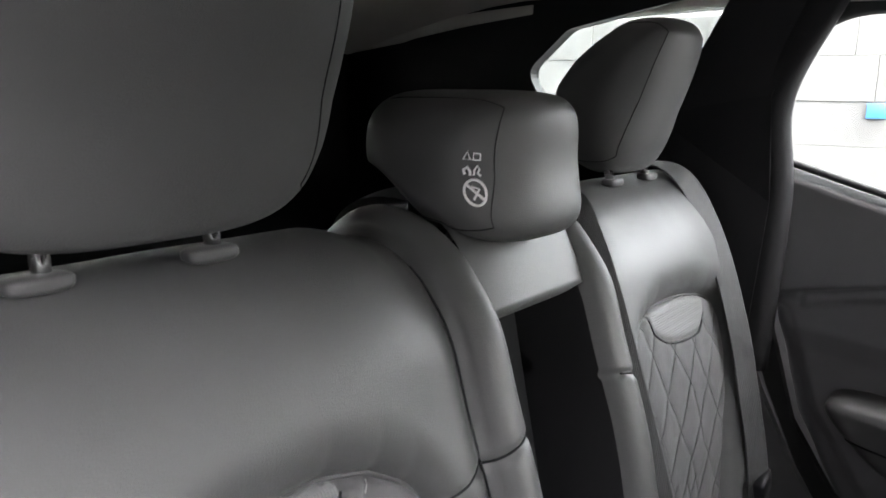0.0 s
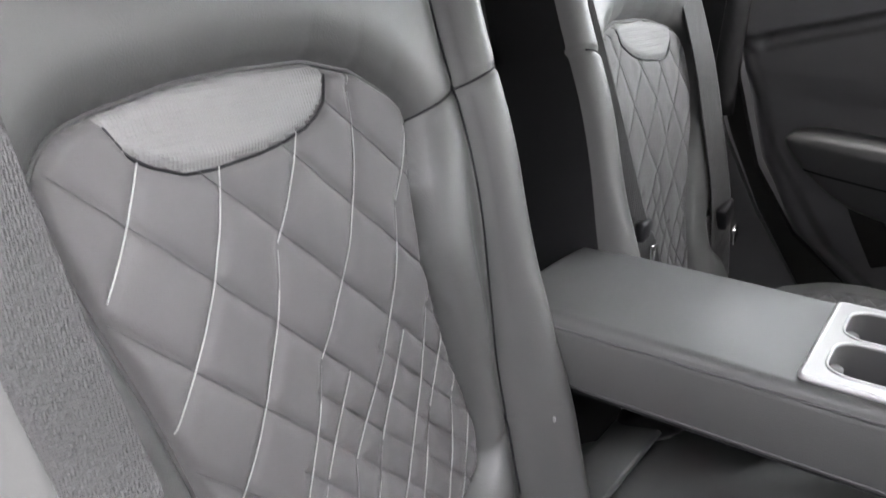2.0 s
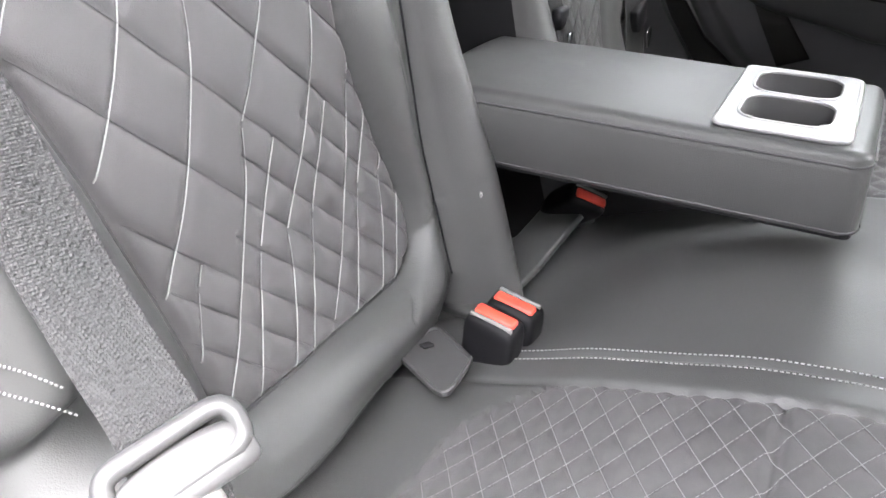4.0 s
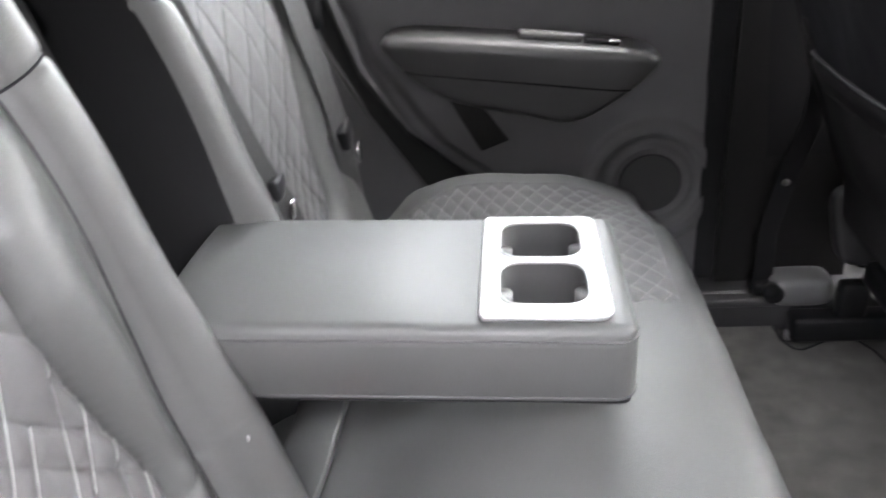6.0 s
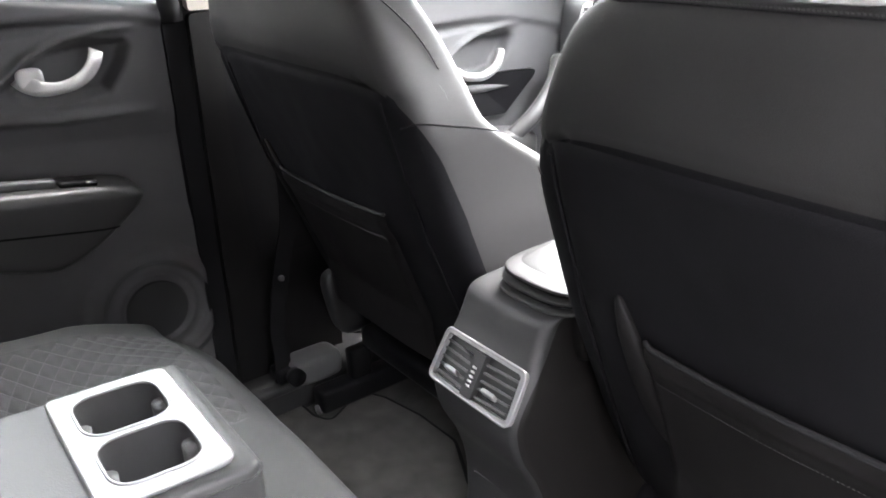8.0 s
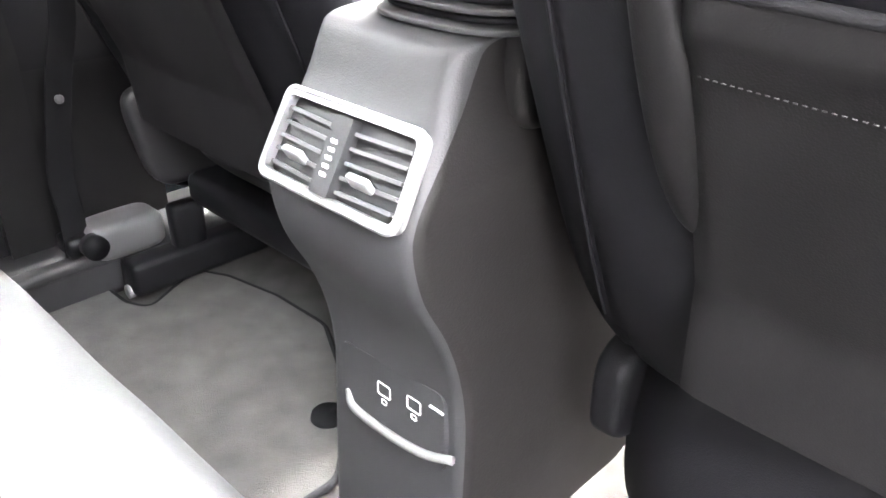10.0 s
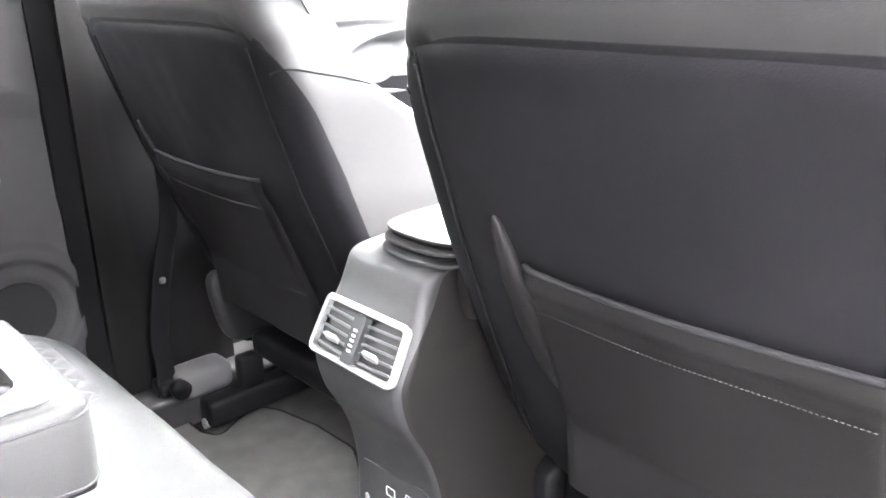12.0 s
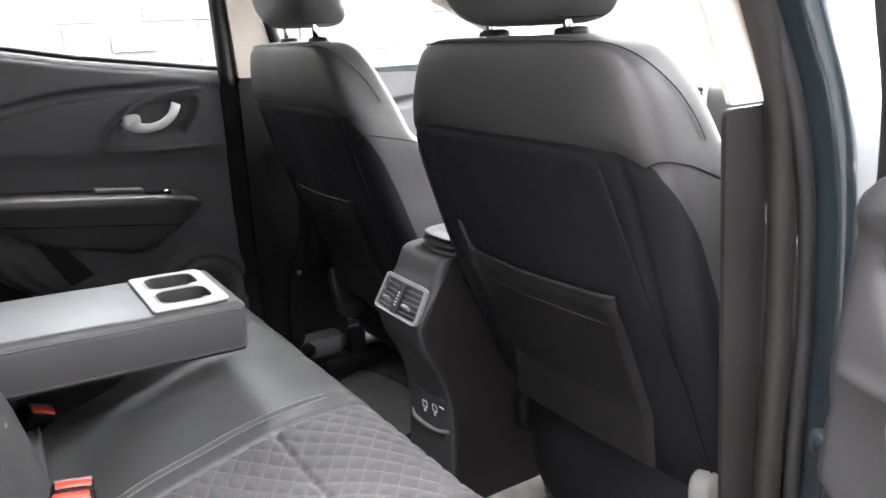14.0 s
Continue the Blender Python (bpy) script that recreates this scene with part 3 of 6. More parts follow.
def far_front_door():
    d = thing("front_door", "closed front car door with moulded trim and bright handle", "car door", at=(1.2, 0.76, 0.45))
    sill = lambda x: 1.17 - 0.05 * (x - 0.8)

    def place(u, v):
        x = 0.76 + 0.86 * u
        z = 0.46 + (sill(x) - 0.46) * v
        h = door_surface(x - 0.87, z + 0.085)
        return (x, 0.745 - h, z)

    mesh_part("door_trim", *sheet(place, span(0, 1, 120), span(0, 1, 110))["all"][:2], DOORSKIN, d)
    part("arm_pull", puff((0.28, 0.055, 0.055), 5, 20, lambda x, y, z: (x + 1.08, y + 0.71, z + 0.80 - 0.05 * x)), SATIN, d)
    part("grab_bar", tube(curve_points([(1.445, 0.70, 0.985), (1.40, 0.672, 0.935), (1.335, 0.665, 0.875), (1.27, 0.685, 0.82)], 8), 0.020, 12), SATIN, d)
    # no hollow here: a black plate paints the shade of the pull recess
    part("pull_recess", slab(round_loop([(1.185, 0.972), (1.405, 0.965), (1.31, 0.868), (1.20, 0.872)], 0.012), lambda a, b, e: (a, 0.728 - door_surface(a - 0.87, b + 0.085) + e, b), 0.012), BLACK, d, "dark pull recess", smooth=False)
    lever = curve_points([(1.165, 0.742, 0.985), (1.18, 0.725, 0.975), (1.22, 0.715, 0.972), (1.262, 0.718, 0.99), (1.285, 0.73, 1.02)], 8)
    part("door_handle", tube(lever, 0.010, 12), SILVER, d, "bright silver bowed door handle")
    part("window_frame", tube(curve_points([(0.69, 0.70, 1.17), (0.62, 0.67, 1.49), (0.96, 0.655, 1.45), (1.45, 0.68, 1.20), (1.60, 0.715, 1.12)], 8), 0.018, 10), RUBBER, d)
    p = mesh_part("pane", *sheet(lambda u, v: (0.68 + 0.94 * u - 0.06 * v * (1 - u), 0.745 - 0.075 * v * (1 - 0.6 * u), 1.14 + 0.36 * v * (1 - u ** 1.5)), span(0, 1, 10), span(0, 1, 3))["all"][:2], GLASS, d)
    p.visible_shadow = False
    mesh_part("door_shell", *sheet(lambda u, v: (0.60 + 1.12 * u, 0.82, 0.36 + 0.81 * v), span(0, 1, 3), span(0, 1, 3))["all"][:2], PAINT, d)
    # outside mirror
    part("mirror_housing", puff((0.055, 0.135, 0.068), 3.5, 12, lambda x, y, z: (x + 1.56, y + 0.95, z + 1.20)), PAINT, d)
    part("mirror_glass", puff((0.004, 0.12, 0.055), 4, 8, lambda x, y, z: (x + 1.503, y + 0.95, z + 1.20)), CHROME, d)
    return d


far_front_door()


def near_front_door():
    d = thing("front_door", "closed driver's door with moulded dark trim", "car door", at=(1.2, -0.76, 0.45))
    sill = lambda x: 1.17 - 0.05 * (x - 0.8)
    mesh_part("door_trim", *sheet(lambda u, v: (0.84 + 0.78 * u, -(0.745 - door_surface(0.84 + 0.78 * u - 0.87, 0.46 + (sill(1) - 0.46) * v + 0.085)), 0.46 + (sill(0.84 + 0.78 * u) - 0.46) * v), span(0, 1, 80), span(0, 1, 70))["all"][:2], DOORSKIN, d)
    part("arm_pull", puff((0.28, 0.055, 0.055), 5, 16, lambda x, y, z: (x + 1.12, y - 0.71, z + 0.80 - 0.05 * x)), SATIN, d)
    part("window_frame", tube(curve_points([(0.80, -0.735, 1.17), (0.70, -0.68, 1.49), (0.96, -0.655, 1.45), (1.45, -0.68, 1.20), (1.60, -0.715, 1.12)], 8), 0.018, 10), RUBBER, d)
    p = mesh_part("pane", *sheet(lambda u, v: (0.80 + 0.82 * u - 0.08 * v * (1 - u), -(0.745 - 0.075 * v * (1 - 0.6 * u)), 1.14 + 0.36 * v * (1 - u ** 1.5)), span(0, 1, 10), span(0, 1, 3))["all"][:2], GLASS, d)
    p.visible_shadow = False
    mesh_part("door_shell", *sheet(lambda u, v: (0.83 + 0.89 * u, -0.812 + 0.03 * smooth_step((v - 0.8) / 0.2), 0.30 + 0.87 * v), span(0, 1, 3), span(0, 1, 12))["all"][:2], PAINT, d)


near_front_door()


def open_rear_door():
    d = thing("rear_door", "open rear car door, its grey trim turned outwards", "car door", at=(0.62, -1.0, 0.45))
    turn = Matrix.Translation((0.700, -0.787, 0)) @ Matrix.Rotation(radians(70), 4, "Z")

    def world_of(x, y, z):
        return turn @ Vector((-x, y, z))

    def place(u, v):
        x, z = 0.78 * u, 0.47 + 0.665 * v
        e = min(x / 0.05, (1 - v) * 0.665 / 0.05, v * 0.665 / 0.03, 1.0)
        z -= 0.035 * (1 - smooth_step(x / 0.05)) * v
        h = 0.045 * math.sqrt(max(0.0, 1 - (1 - e) ** 2)) + 0.6 * door_surface(0.53 - x, z + 0.09) - 0.012 * smooth_step((0.82 - 0.25 * x - z) / 0.02)
        # the trim swells towards the foot of the door
        h += 0.055 * min(1.0, max(0.0, 1.10 - z) / 0.42) ** 0.8 * math.sqrt(max(0.0, 1 - (1 - e) ** 2))
        return world_of(x, h - 0.035, z)

    v, f, _ = sheet(place, span(0, 1, 110), span(0, 1, 110))["all"]
    mesh_part("door_trim", v, f, PLASTIC, d)
    part("arm_pull", puff((0.25, 0.055, 0.065), 5, 18, lambda x, y, z: world_of(x + 0.36, y + 0.004, z + 0.90 - 0.1 * x)), SATIN, d)
    part("door_handle", tube([world_of(*q) for q in curve_points([(0.14, 0.00, 1.02), (0.16, 0.02, 1.005), (0.20, 0.022, 1.0), (0.24, 0.018, 1.01), (0.26, 0.0, 1.03)], 6)], 0.010, 10), SILVER, d, "bright silver bowed door handle")
    part("door_shell", slab(round_loop([(0.02, 0.36), (0.80, 0.42), (0.82, 1.12), (0.03, 1.10)], 0.03), lambda a, b, e: world_of(a, -0.036 - e, b), 0.09), PAINT, d, smooth=False)
    part("window_frame", tube([world_of(*q) for q in curve_points([(0.045, -0.03, 1.08), (0.038, -0.03, 1.19), (0.006, -0.035, 1.30), (-0.02, -0.05, 1.42), (0.06, -0.07, 1.485), (0.40, -0.08, 1.50), (0.66, -0.07, 1.45), (0.78, -0.03, 1.12)], 8)], 0.034, 12), RUBBER, d)
    p = mesh_part("pane", *sheet(lambda u, v: world_of(0.04 + 0.72 * u, -0.03 - 0.04 * v, 1.08 + 0.40 * v), span(0, 1, 2), span(0, 1, 2))["all"][:2], GLASS, d)
    p.visible_shadow = False
    for z in (0.62, 0.98):
        part("hinge", box((0.745, -0.815, z), (0.06, 0.035, 0.05), 0.008), PAINT, d)


open_rear_door()


# ---- rear seat ----
BACK = Profile([(-0.075, 0.60), (-0.097, 0.68), (-0.116, 0.76), (-0.132, 0.84), (-0.142, 0.92), (-0.152, 1.0), (-0.168, 1.07), (-0.196, 1.15), (-0.218, 1.22), (-0.236, 1.262), (-0.255, 1.289), (-0.286, 1.305), (-0.330, 1.305), (-0.362, 1.285), (-0.375, 1.23), (-0.372, 0.95), (-0.36, 0.62)])
PANEL_Y, PANEL_Z = 0.345, 0.94


def corner(a, b, r):
    """Signed distance to a rounded corner from the distances to its two sides."""
    return min(max(a + r, b + r), 0.0) + math.hypot(max(a + r, 0.0), max(b + r, 0.0)) - r


def panel_at(Y, z):
    """Below 1 inside the quilted panel; its sides lean and its waist is drawn in."""
    inner = float(np.interp(z, [0.72, 0.76, 0.80, 0.86, 0.94, 0.985, 1.04, 1.075, 1.10, 1.16], [0.176, 0.170, 0.170, 0.187, 0.208, 0.217, 0.216, 0.206, 0.197, 0.20])) - Y
    outer = Y - float(np.interp(z, [0.72, 0.79, 0.847, 0.947, 1.028, 1.11, 1.16], [0.458, 0.465, 0.474, 0.498, 0.523, 0.541, 0.546]))
    top = z - float(np.interp(Y, [0.17, 0.20, 0.215, 0.25, 0.30, 0.373, 0.422, 0.482, 0.54], [1.085, 1.110, 1.126, 1.146, 1.158, 1.158, 1.154, 1.144, 1.128]))
    low = 0.727 - z
    d = max(corner(inner, top, 0.012), corner(outer, top, 0.045), corner(inner, low, 0.050), corner(outer, low, 0.030))
    return 1 + d / 0.17


def pale_line(k, z):
    """Across-place of pale quilting line k: long scallops that step from cusp to cusp."""
    soft = 1.0 if k == round(k) else 0.3
    t = ((0.938 + (0.0 if round(k) % 2 else 0.098) - z) / 0.196) % 1.0
    return 0.426 + 0.068 * k + 0.48 * (0.938 - z) - 0.054 * soft * t * (1 - t)


def crease(n, Y):
    """Height of cross seam n."""
    return Y + 0.508 - 0.0815 * n


def quilt_lines(Y, z):
    """Distance to the nearest quilting line."""
    step = 2 if small_cells(Y, z) else 1
    k = round((Y - 0.426 - 0.48 * (0.938 - z) + 0.007) / 0.068 * step)
    d = min(abs(Y - pale_line(q / step, z)) for q in (k - 1, k, k + 1)) * 0.9
    c = (Y + 0.508 - z) / 0.0815 * step
    return min(d, abs(c - round(c)) / step * 0.0815 * 0.707)


def small_cells(Y, z):
    """Whether this place lies in the finer quilting near the foot."""
    a, b = math.floor((Y + 0.508 - z) / 0.0815), math.floor((Y - 0.426 - 0.48 * (0.938 - z)) / 0.068)
    return 0.938 - (a - b) * 0.0459 - 0.03 < 0.868 - 0.25 * (Y - 0.35)


def patch_low(Y):
    return float(np.interp(Y, [0.284, 0.293, 0.307, 0.322, 0.345, 0.372, 0.414, 0.437, 0.459, 0.472, 0.484], [1.150, 1.128, 1.118, 1.111, 1.105, 1.101, 1.098, 1.099, 1.108, 1.118, 1.142]))


def in_patch(Y, z):
    return 0.285 < Y < 0.484 and z > patch_low(Y) and panel_at(Y, z) < 0.985


def pad_line(Y):
    """Seam between the upper pad and the bolster beside the panel."""
    return 1.099 + 0.26 * (0.192 - Y)


def back_height(Y, z, relief=1.0):
    f = panel_at(Y, z)
    h = 0.0012 * noise.noise((Y * 15, z * 11, 2)) - 0.007 * math.exp(-((f - 1) / 0.028) ** 2)
    if f > 1:
        soft = 0.026 * (1 - (1 - min(1.0, (f - 1) / 0.30)) ** 2.4) * (1 - 0.4 * smooth_step((z - 1.2) / 0.1))
        t = (f - 1.19) / 0.19
        roll = 0.030 * math.sqrt(max(0.0, 1 - t * t)) if f < 1.19 else 0.030 - 0.012 * smooth_step((f - 1.19) / 0.19)
        k = smooth_step((0.40 - Y) / 0.10) * smooth_step((1.10 - z) / 0.13)
        even = smooth_step((0.172 - Y) / 0.03)
        h += (soft + (roll - soft) * k) * (1 - even) + 0.021 * even
        h -= 0.035 * smooth_step((f - 1.36) / 0.10) * smooth_step((0.84 - z) / 0.06) * smooth_step((0.50 - Y) / 0.08) * (Y > 0.14)
        if Y < 0.20:
            h -= 0.004 * math.exp(-((z - pad_line(Y)) / 0.0035) ** 2)
        if z < 0.80 and Y < 0.24:
            h -= 0.004 * math.exp(-((z - 0.742 + 0.9 * (Y - 0.19)) / 0.0035) ** 2)
        h -= 0.060 * math.exp(-((z - 0.795 + 0.3 * (Y - 0.57)) / 0.026) ** 2) * smooth_step((Y - 0.50) / 0.04)
    elif in_patch(Y, z):
        e = min(z - patch_low(Y), Y - 0.284, 0.485 - Y)
        h += 0.004 * smooth_step(e / 0.006)
    else:
        d = quilt_lines(Y, z)
        edge = max(patch_low(Y) - z, 0.284 - Y, Y - 0.485)
        h += 0.0062 * relief * (1 - math.exp(-d / 0.0042)) * smooth_step((1 - f) / 0.07) * smooth_step(edge / 0.008)
        h += 0.0008 * noise.noise((Y * 40, z * 40, 3)) + 0.0018 * noise.noise((Y * 16, z * 16, 7))
    return h


def back_edge(Y, z=1.0):
    """The bead beside the gap in the middle, and the rounding to the door."""
    h = 0.0
    if Y < 0.139:
        t = (Y - 0.1135) / 0.0255
        h += (0.032 + 0.033 * smooth_step((1.02 - z) / 0.24)) * math.sqrt(max(0.0, 1 - t * t)) - 0.004
    else:
        h += -0.004 + 0.004 * smooth_step((Y - 0.139) / 0.012)
    if Y > 0.565:
        t = min(1.0, (Y - 0.565) / 0.04)
        h -= 0.05 * (1 - math.sqrt(max(0.0, 1 - t * t)))
    return h


def top_drop(Y, z):
    """The upper edge sinks a little, most beside the middle."""
    return smooth_step((z - 1.20) / 0.10) * (0.004 + 0.024 * smooth_step((0.22 - Y) / 0.10))


def rear_backrest(s, label):
    ob = thing("bench_seat", label, "car seat", "rear backrests", at=(-0.15, s * 0.35, 0.60))
    us = [("in", t) for t in (-0.20, -0.14, -0.09, -0.05, -0.02)] + [("y", y) for y in span(0.0885, 0.139, 16)] + [("y", y) for y in span(0.142, 0.564, 141)] + [("y", y) for y in span(0.567, 0.605, 12)] + [("out", t) for t in (-0.06, -0.09, -0.14, -0.2)]
    front = BACK.length * 0.545
    vs = span(0.0, front, 235) + span(front + 0.006, BACK.length, 40)

    def place(u, v):
        kind, val = us[u]
        x, z, nx, nz = BACK.at(v)
        if kind == "y":
            Y, h = val, back_edge(val, z) + (back_height(val, z, 1.0 if s < 0 else 0.4) if v < front else 0.015) * smooth_step((front - v) / 0.08 + 0.35)
        elif kind == "in":
            Y, h = 0.0875, val * 0.9
        else:
            Y, h = 0.606, val
        over = max(0.0, (v - front) / (BACK.length - front))
        if over:
            h = max(h, -0.06) * (1 - over)
        return (x + nx * h, s * Y, z + nz * h - top_drop(Y, z))

    def region(u, v):
        kind, val = us[min(len(us) - 1, int(u))]
        z = BACK.at(v)[1]
        if kind != "y" or v > front:
            return "side" if kind == "in" else "upper"
        if val < 0.140:
            return "bead"
        f = panel_at(val, z)
        if f < 1:
            return "patch" if in_patch(val, z) else "quilt"
        if z > pad_line(val) or (val > 0.35 and z > 1.10):
            return "upper"
        return "bolster_in" if val < 0.368 else "bolster_out"

    got = sheet(lambda u, v: place(u, v), list(range(len(us))), vs, region)
    names = {"upper": ("upper_pad", LEATHER, ""), "quilt": ("quilted_panel", QUILT, "grey diamond-quilted panel"), "patch": ("perforated_patch", MESH, "light grey perforated insert"), "bolster_in": ("bolster", LEATHER, ""), "bolster_out": ("bolster", LEATHER, ""), "bead": ("bead", LEATHER, ""), "side": ("side_panel", FABRIC, "")}
    for key, (verts, faces, _) in got.items():
        mesh_part(names[key][0], verts, faces if s < 0 else [f[::-1] for f in faces], names[key][1], ob, names[key][2])
    # thread along the scalloped lines, pale on the near side and darker on the far, brightest below each cusp; the
    # cross seams stay plain folds
    def thread(inside, places, radius):
        runs, run = [], []
        for Y, b in places:
            if inside(Y, b):
                x, z, nx, nz = BACK.at(float(np.interp(b, ZS, SS)))
                h = back_height(Y, z, 1.0 if s < 0 else 0.4) + 0.0023
                run.append((x + nx * h, s * Y, z + nz * h))
            else:
                runs.append(run)
                run = []
        return [tube(q, radius, 5) for q in runs + [run] if len(q) > 3]
    inside = lambda Y, b: 0.16 < Y < 0.548 and panel_at(Y, b) < 0.975 and not in_patch(Y, b)
    bright, plain = [], []
    for k2 in range(-14, 12):
        k = k2 / 2
        half = k2 % 2 == 1
        cusp = 0.938 + (0.0 if round(k) % 2 else 0.098)
        for m in range(-2, 3):
            zs = span(cusp + 0.196 * m - 0.004, cusp + 0.196 * (m - 1) + 0.001, 70)
            ok = (lambda Y, b: inside(Y, b) and small_cells(Y, b)) if half else inside
            bright += thread(ok, [(pale_line(k, z), z) for z in zs[10:]], 0.00062)
            plain += thread(ok, [(pale_line(k, z), z) for z in zs[:11]], 0.0004)
    # thin dark cords put the shade of the cross folds into colour
    folds = []
    for n2 in range(-16, 16):
        ok = inside if n2 % 2 == 0 else (lambda Y, b: inside(Y, b) and small_cells(Y, b))
        folds += thread(ok, [(Y, crease(n2 / 2, Y)) for Y in span(0.16, 0.548, 150)], 0.0005)
    part("cross_fold_shade", merge(*folds), PLASTIC, ob, "dark sewn cross folds", kind="stuff")
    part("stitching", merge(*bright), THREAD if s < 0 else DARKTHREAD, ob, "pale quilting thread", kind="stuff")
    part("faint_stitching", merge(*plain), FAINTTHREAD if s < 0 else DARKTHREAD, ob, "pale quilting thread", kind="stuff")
    # dark cords: painted shadow lines round the quilted panel and under the insert, seams along the bead and under the
    # upper pad
    def on(Y, z, lift):
        x, zz, nx, nz = BACK.at(float(np.interp(z, ZS, SS)))
        h = back_edge(Y, zz) + back_height(Y, zz) + lift
        return (x + nx * h, s * Y, zz + nz * h - top_drop(Y, zz))
    ring = []
    for a in span(0, 2 * math.pi, 160)[:-1]:
        lo, hi = 0.05, 0.5
        for _ in range(24):
            r = (lo + hi) / 2
            lo, hi = (r, hi) if panel_at(PANEL_Y + r * math.cos(a), PANEL_Z + r * math.sin(a)) < 1 else (lo, r)
        ring.append(on(PANEL_Y + lo * math.cos(a), PANEL_Z + lo * math.sin(a), 0.0016))
    part("panel_shadow_seam", tube(ring, 0.0023, 6, True), PLASTIC, ob)
    low = [(Y, patch_low(Y)) for Y in span(0.2852, 0.4838, 70)]
    part("insert_shadow", tube([on(Y, z - 0.002, 0.0012) for Y, z in low if panel_at(Y, z) < 0.98], 0.0013, 6), BACKING, ob)
    part("bead_seam", tube([on(0.1395, z, 0.0005) for z in span(0.70, 1.292, 64)], 0.0013, 6), BACKING, ob)
    part("pad_seam", tube([on(Y, pad_line(Y), 0.0008) for Y in span(0.10, 0.198, 30)], 0.0012, 6), BACKING, ob)
    # headrest guides in the top
    for dy in (-0.060, 0.060):
        c = Vector((-0.274, s * (0.389 + dy), 1.318))
        part("headrest_guide", puff((0.011, 0.021, 0.006), 3.5, 8, lambda x, y, z: (x + c.x, y + c.y, z + c.z)), CUPGREY, ob, "grey plastic headrest guide")
    return ob


_zz = [BACK.at(t) for t in span(0, BACK.length * 0.5, 300)]
ZS, SS = [q[1] for q in _zz], span(0, BACK.length * 0.5, 300)
rear_backrest(-1, "dark grey leather rear backrest with quilted middle panel")
rear_backrest(1, "dark grey leather rear backrest beside the closed door")


def centre_backrest():
    ob = thing("middle_seat", "narrow middle backrest with dark armrest recess", "car seat", "rear backrests", at=(-0.2, 0, 0.6))
    def top(u, v):
        x, z, nx, nz = BACK.at(v)
        h = 0.008 * (1 - (u / 0.098) ** 4) + 0.026
        lo = s0
        h -= 0.06 * (1 - smooth_step((v - lo) / 0.010))
        return (x + nx * h, u, z + nz * h)
    s0 = float(np.interp(1.213, ZS, SS))
    mesh_part("upper_pad", *sheet(top, span(-0.098, 0.098, 24), span(s0, BACK.length * 0.62, 50))["all"][:2], LEATHER, ob)
    part("recess_back", slab(round_loop([(-0.088, 0.66), (0.088, 0.66), (0.088, 1.22), (-0.088, 1.22)], 0.01), lambda a, b, d: (-0.225 - 0.22 * (b - 0.95) - d, a, b), 0.02), FABRIC, ob, "black recess lining", smooth=False)
    return ob


centre_backrest()

SEAT = Profile([(-0.16, 0.60), (-0.10, 0.640), (-0.05, 0.656), (0.0, 0.669), (0.06, 0.686), (0.12, 0.703), (0.20, 0.722), (0.28, 0.738), (0.36, 0.746), (0.42, 0.739), (0.450, 0.703), (0.455, 0.64), (0.438, 0.56), (0.420, 0.46), (0.408, 0.37)])


def diamond(a, b, wide, tall):
    """Distance to the nearest quilting line of a diamond pattern."""
    p, q = a / wide + b / tall, a / wide - b / tall
    g = math.hypot(1 / wide, 1 / tall)
    return min(abs(p - round(p)), abs(q - round(q))) / g


def seat_at(v):
    """Place and upward normal along the cushion."""
    x, z, nx, nz = SEAT.at(v)
    return x, z, -nx, -nz


def seat_region(x, y, s):
    if y < 0:
        inner, outer, back, front = -0.206, -0.53, 0.0, 0.36
        inside = outer < y < inner - 0.040 and x > back + 0.06 * ((y + 0.40) / 0.14) ** 4
        if inside:
            return "quilt_near"
        return "centre" if y > inner else "side_near"
    if y > 0.160:
        inside = y < 0.525 - 0.35 * max(0.0, x - 0.30) - 0.3 * max(0.0, 0.12 - x) and 0.02 < x < 0.405
        return "quilt_far" if inside else "side_far"
    return "centre"


def seat_height(x, y):
    h = 0.0
    # outer wings
    fade = 1 - 0.9 * smooth_step((abs(y) - 0.57) / 0.05)
    if y < 0:
        h += 0.035 * smooth_step((-y - 0.42) / 0.12) * (1 - smooth_step((x - 0.18) / 0.22)) * fade
    else:
        crown = 0.05 * smooth_step((x + 0.08) / 0.12) - 0.05 * smooth_step((x - 0.08) / 0.26) - 0.035 * smooth_step((x - 0.28) / 0.14)
        h += crown * smooth_step((y - 0.34) / 0.20) * fade
    # shallow dish of each place
    h -= 0.012 * math.exp(-((abs(y) - 0.36) / 0.11) ** 2) * smooth_step((0.36 - x) / 0.1)
    line = -0.206
    if y < 0:
        h -= 0.0035 * math.exp(-((y - line) / 0.0035) ** 2)
        h -= 0.003 * math.exp(-((y - line + 0.040) / 0.004) ** 2)
    else:
        h -= 0.004 * math.exp(-((y - 0.160) / 0.004) ** 2) * smooth_step((0.38 - x) / 0.05)
    h += 0.015 * math.exp(-((y + 0.05) / 0.11) ** 2) * smooth_step((x - 0.02) / 0.1) * smooth_step((0.42 - x) / 0.16)
    h += 0.0016 * noise.noise((x * 13, y * 13, 5))
    r = seat_region(x, y, 0)
    if r.startswith("quilt"):
        d = diamond(x - 0.1, abs(y) - 0.3, 0.030, 0.040)
        h -= 0.0036 * math.exp(-d / 0.004)
        if y < 0:
            h -= 0.005 * math.exp(-((x - 0.285) / 0.004) ** 2)
    return h


def seat_shift(x, y):
    """The front edge runs slightly askew."""
    return (-0.029 - 0.014 * y) * smooth_step((x + 0.05) / 0.35)


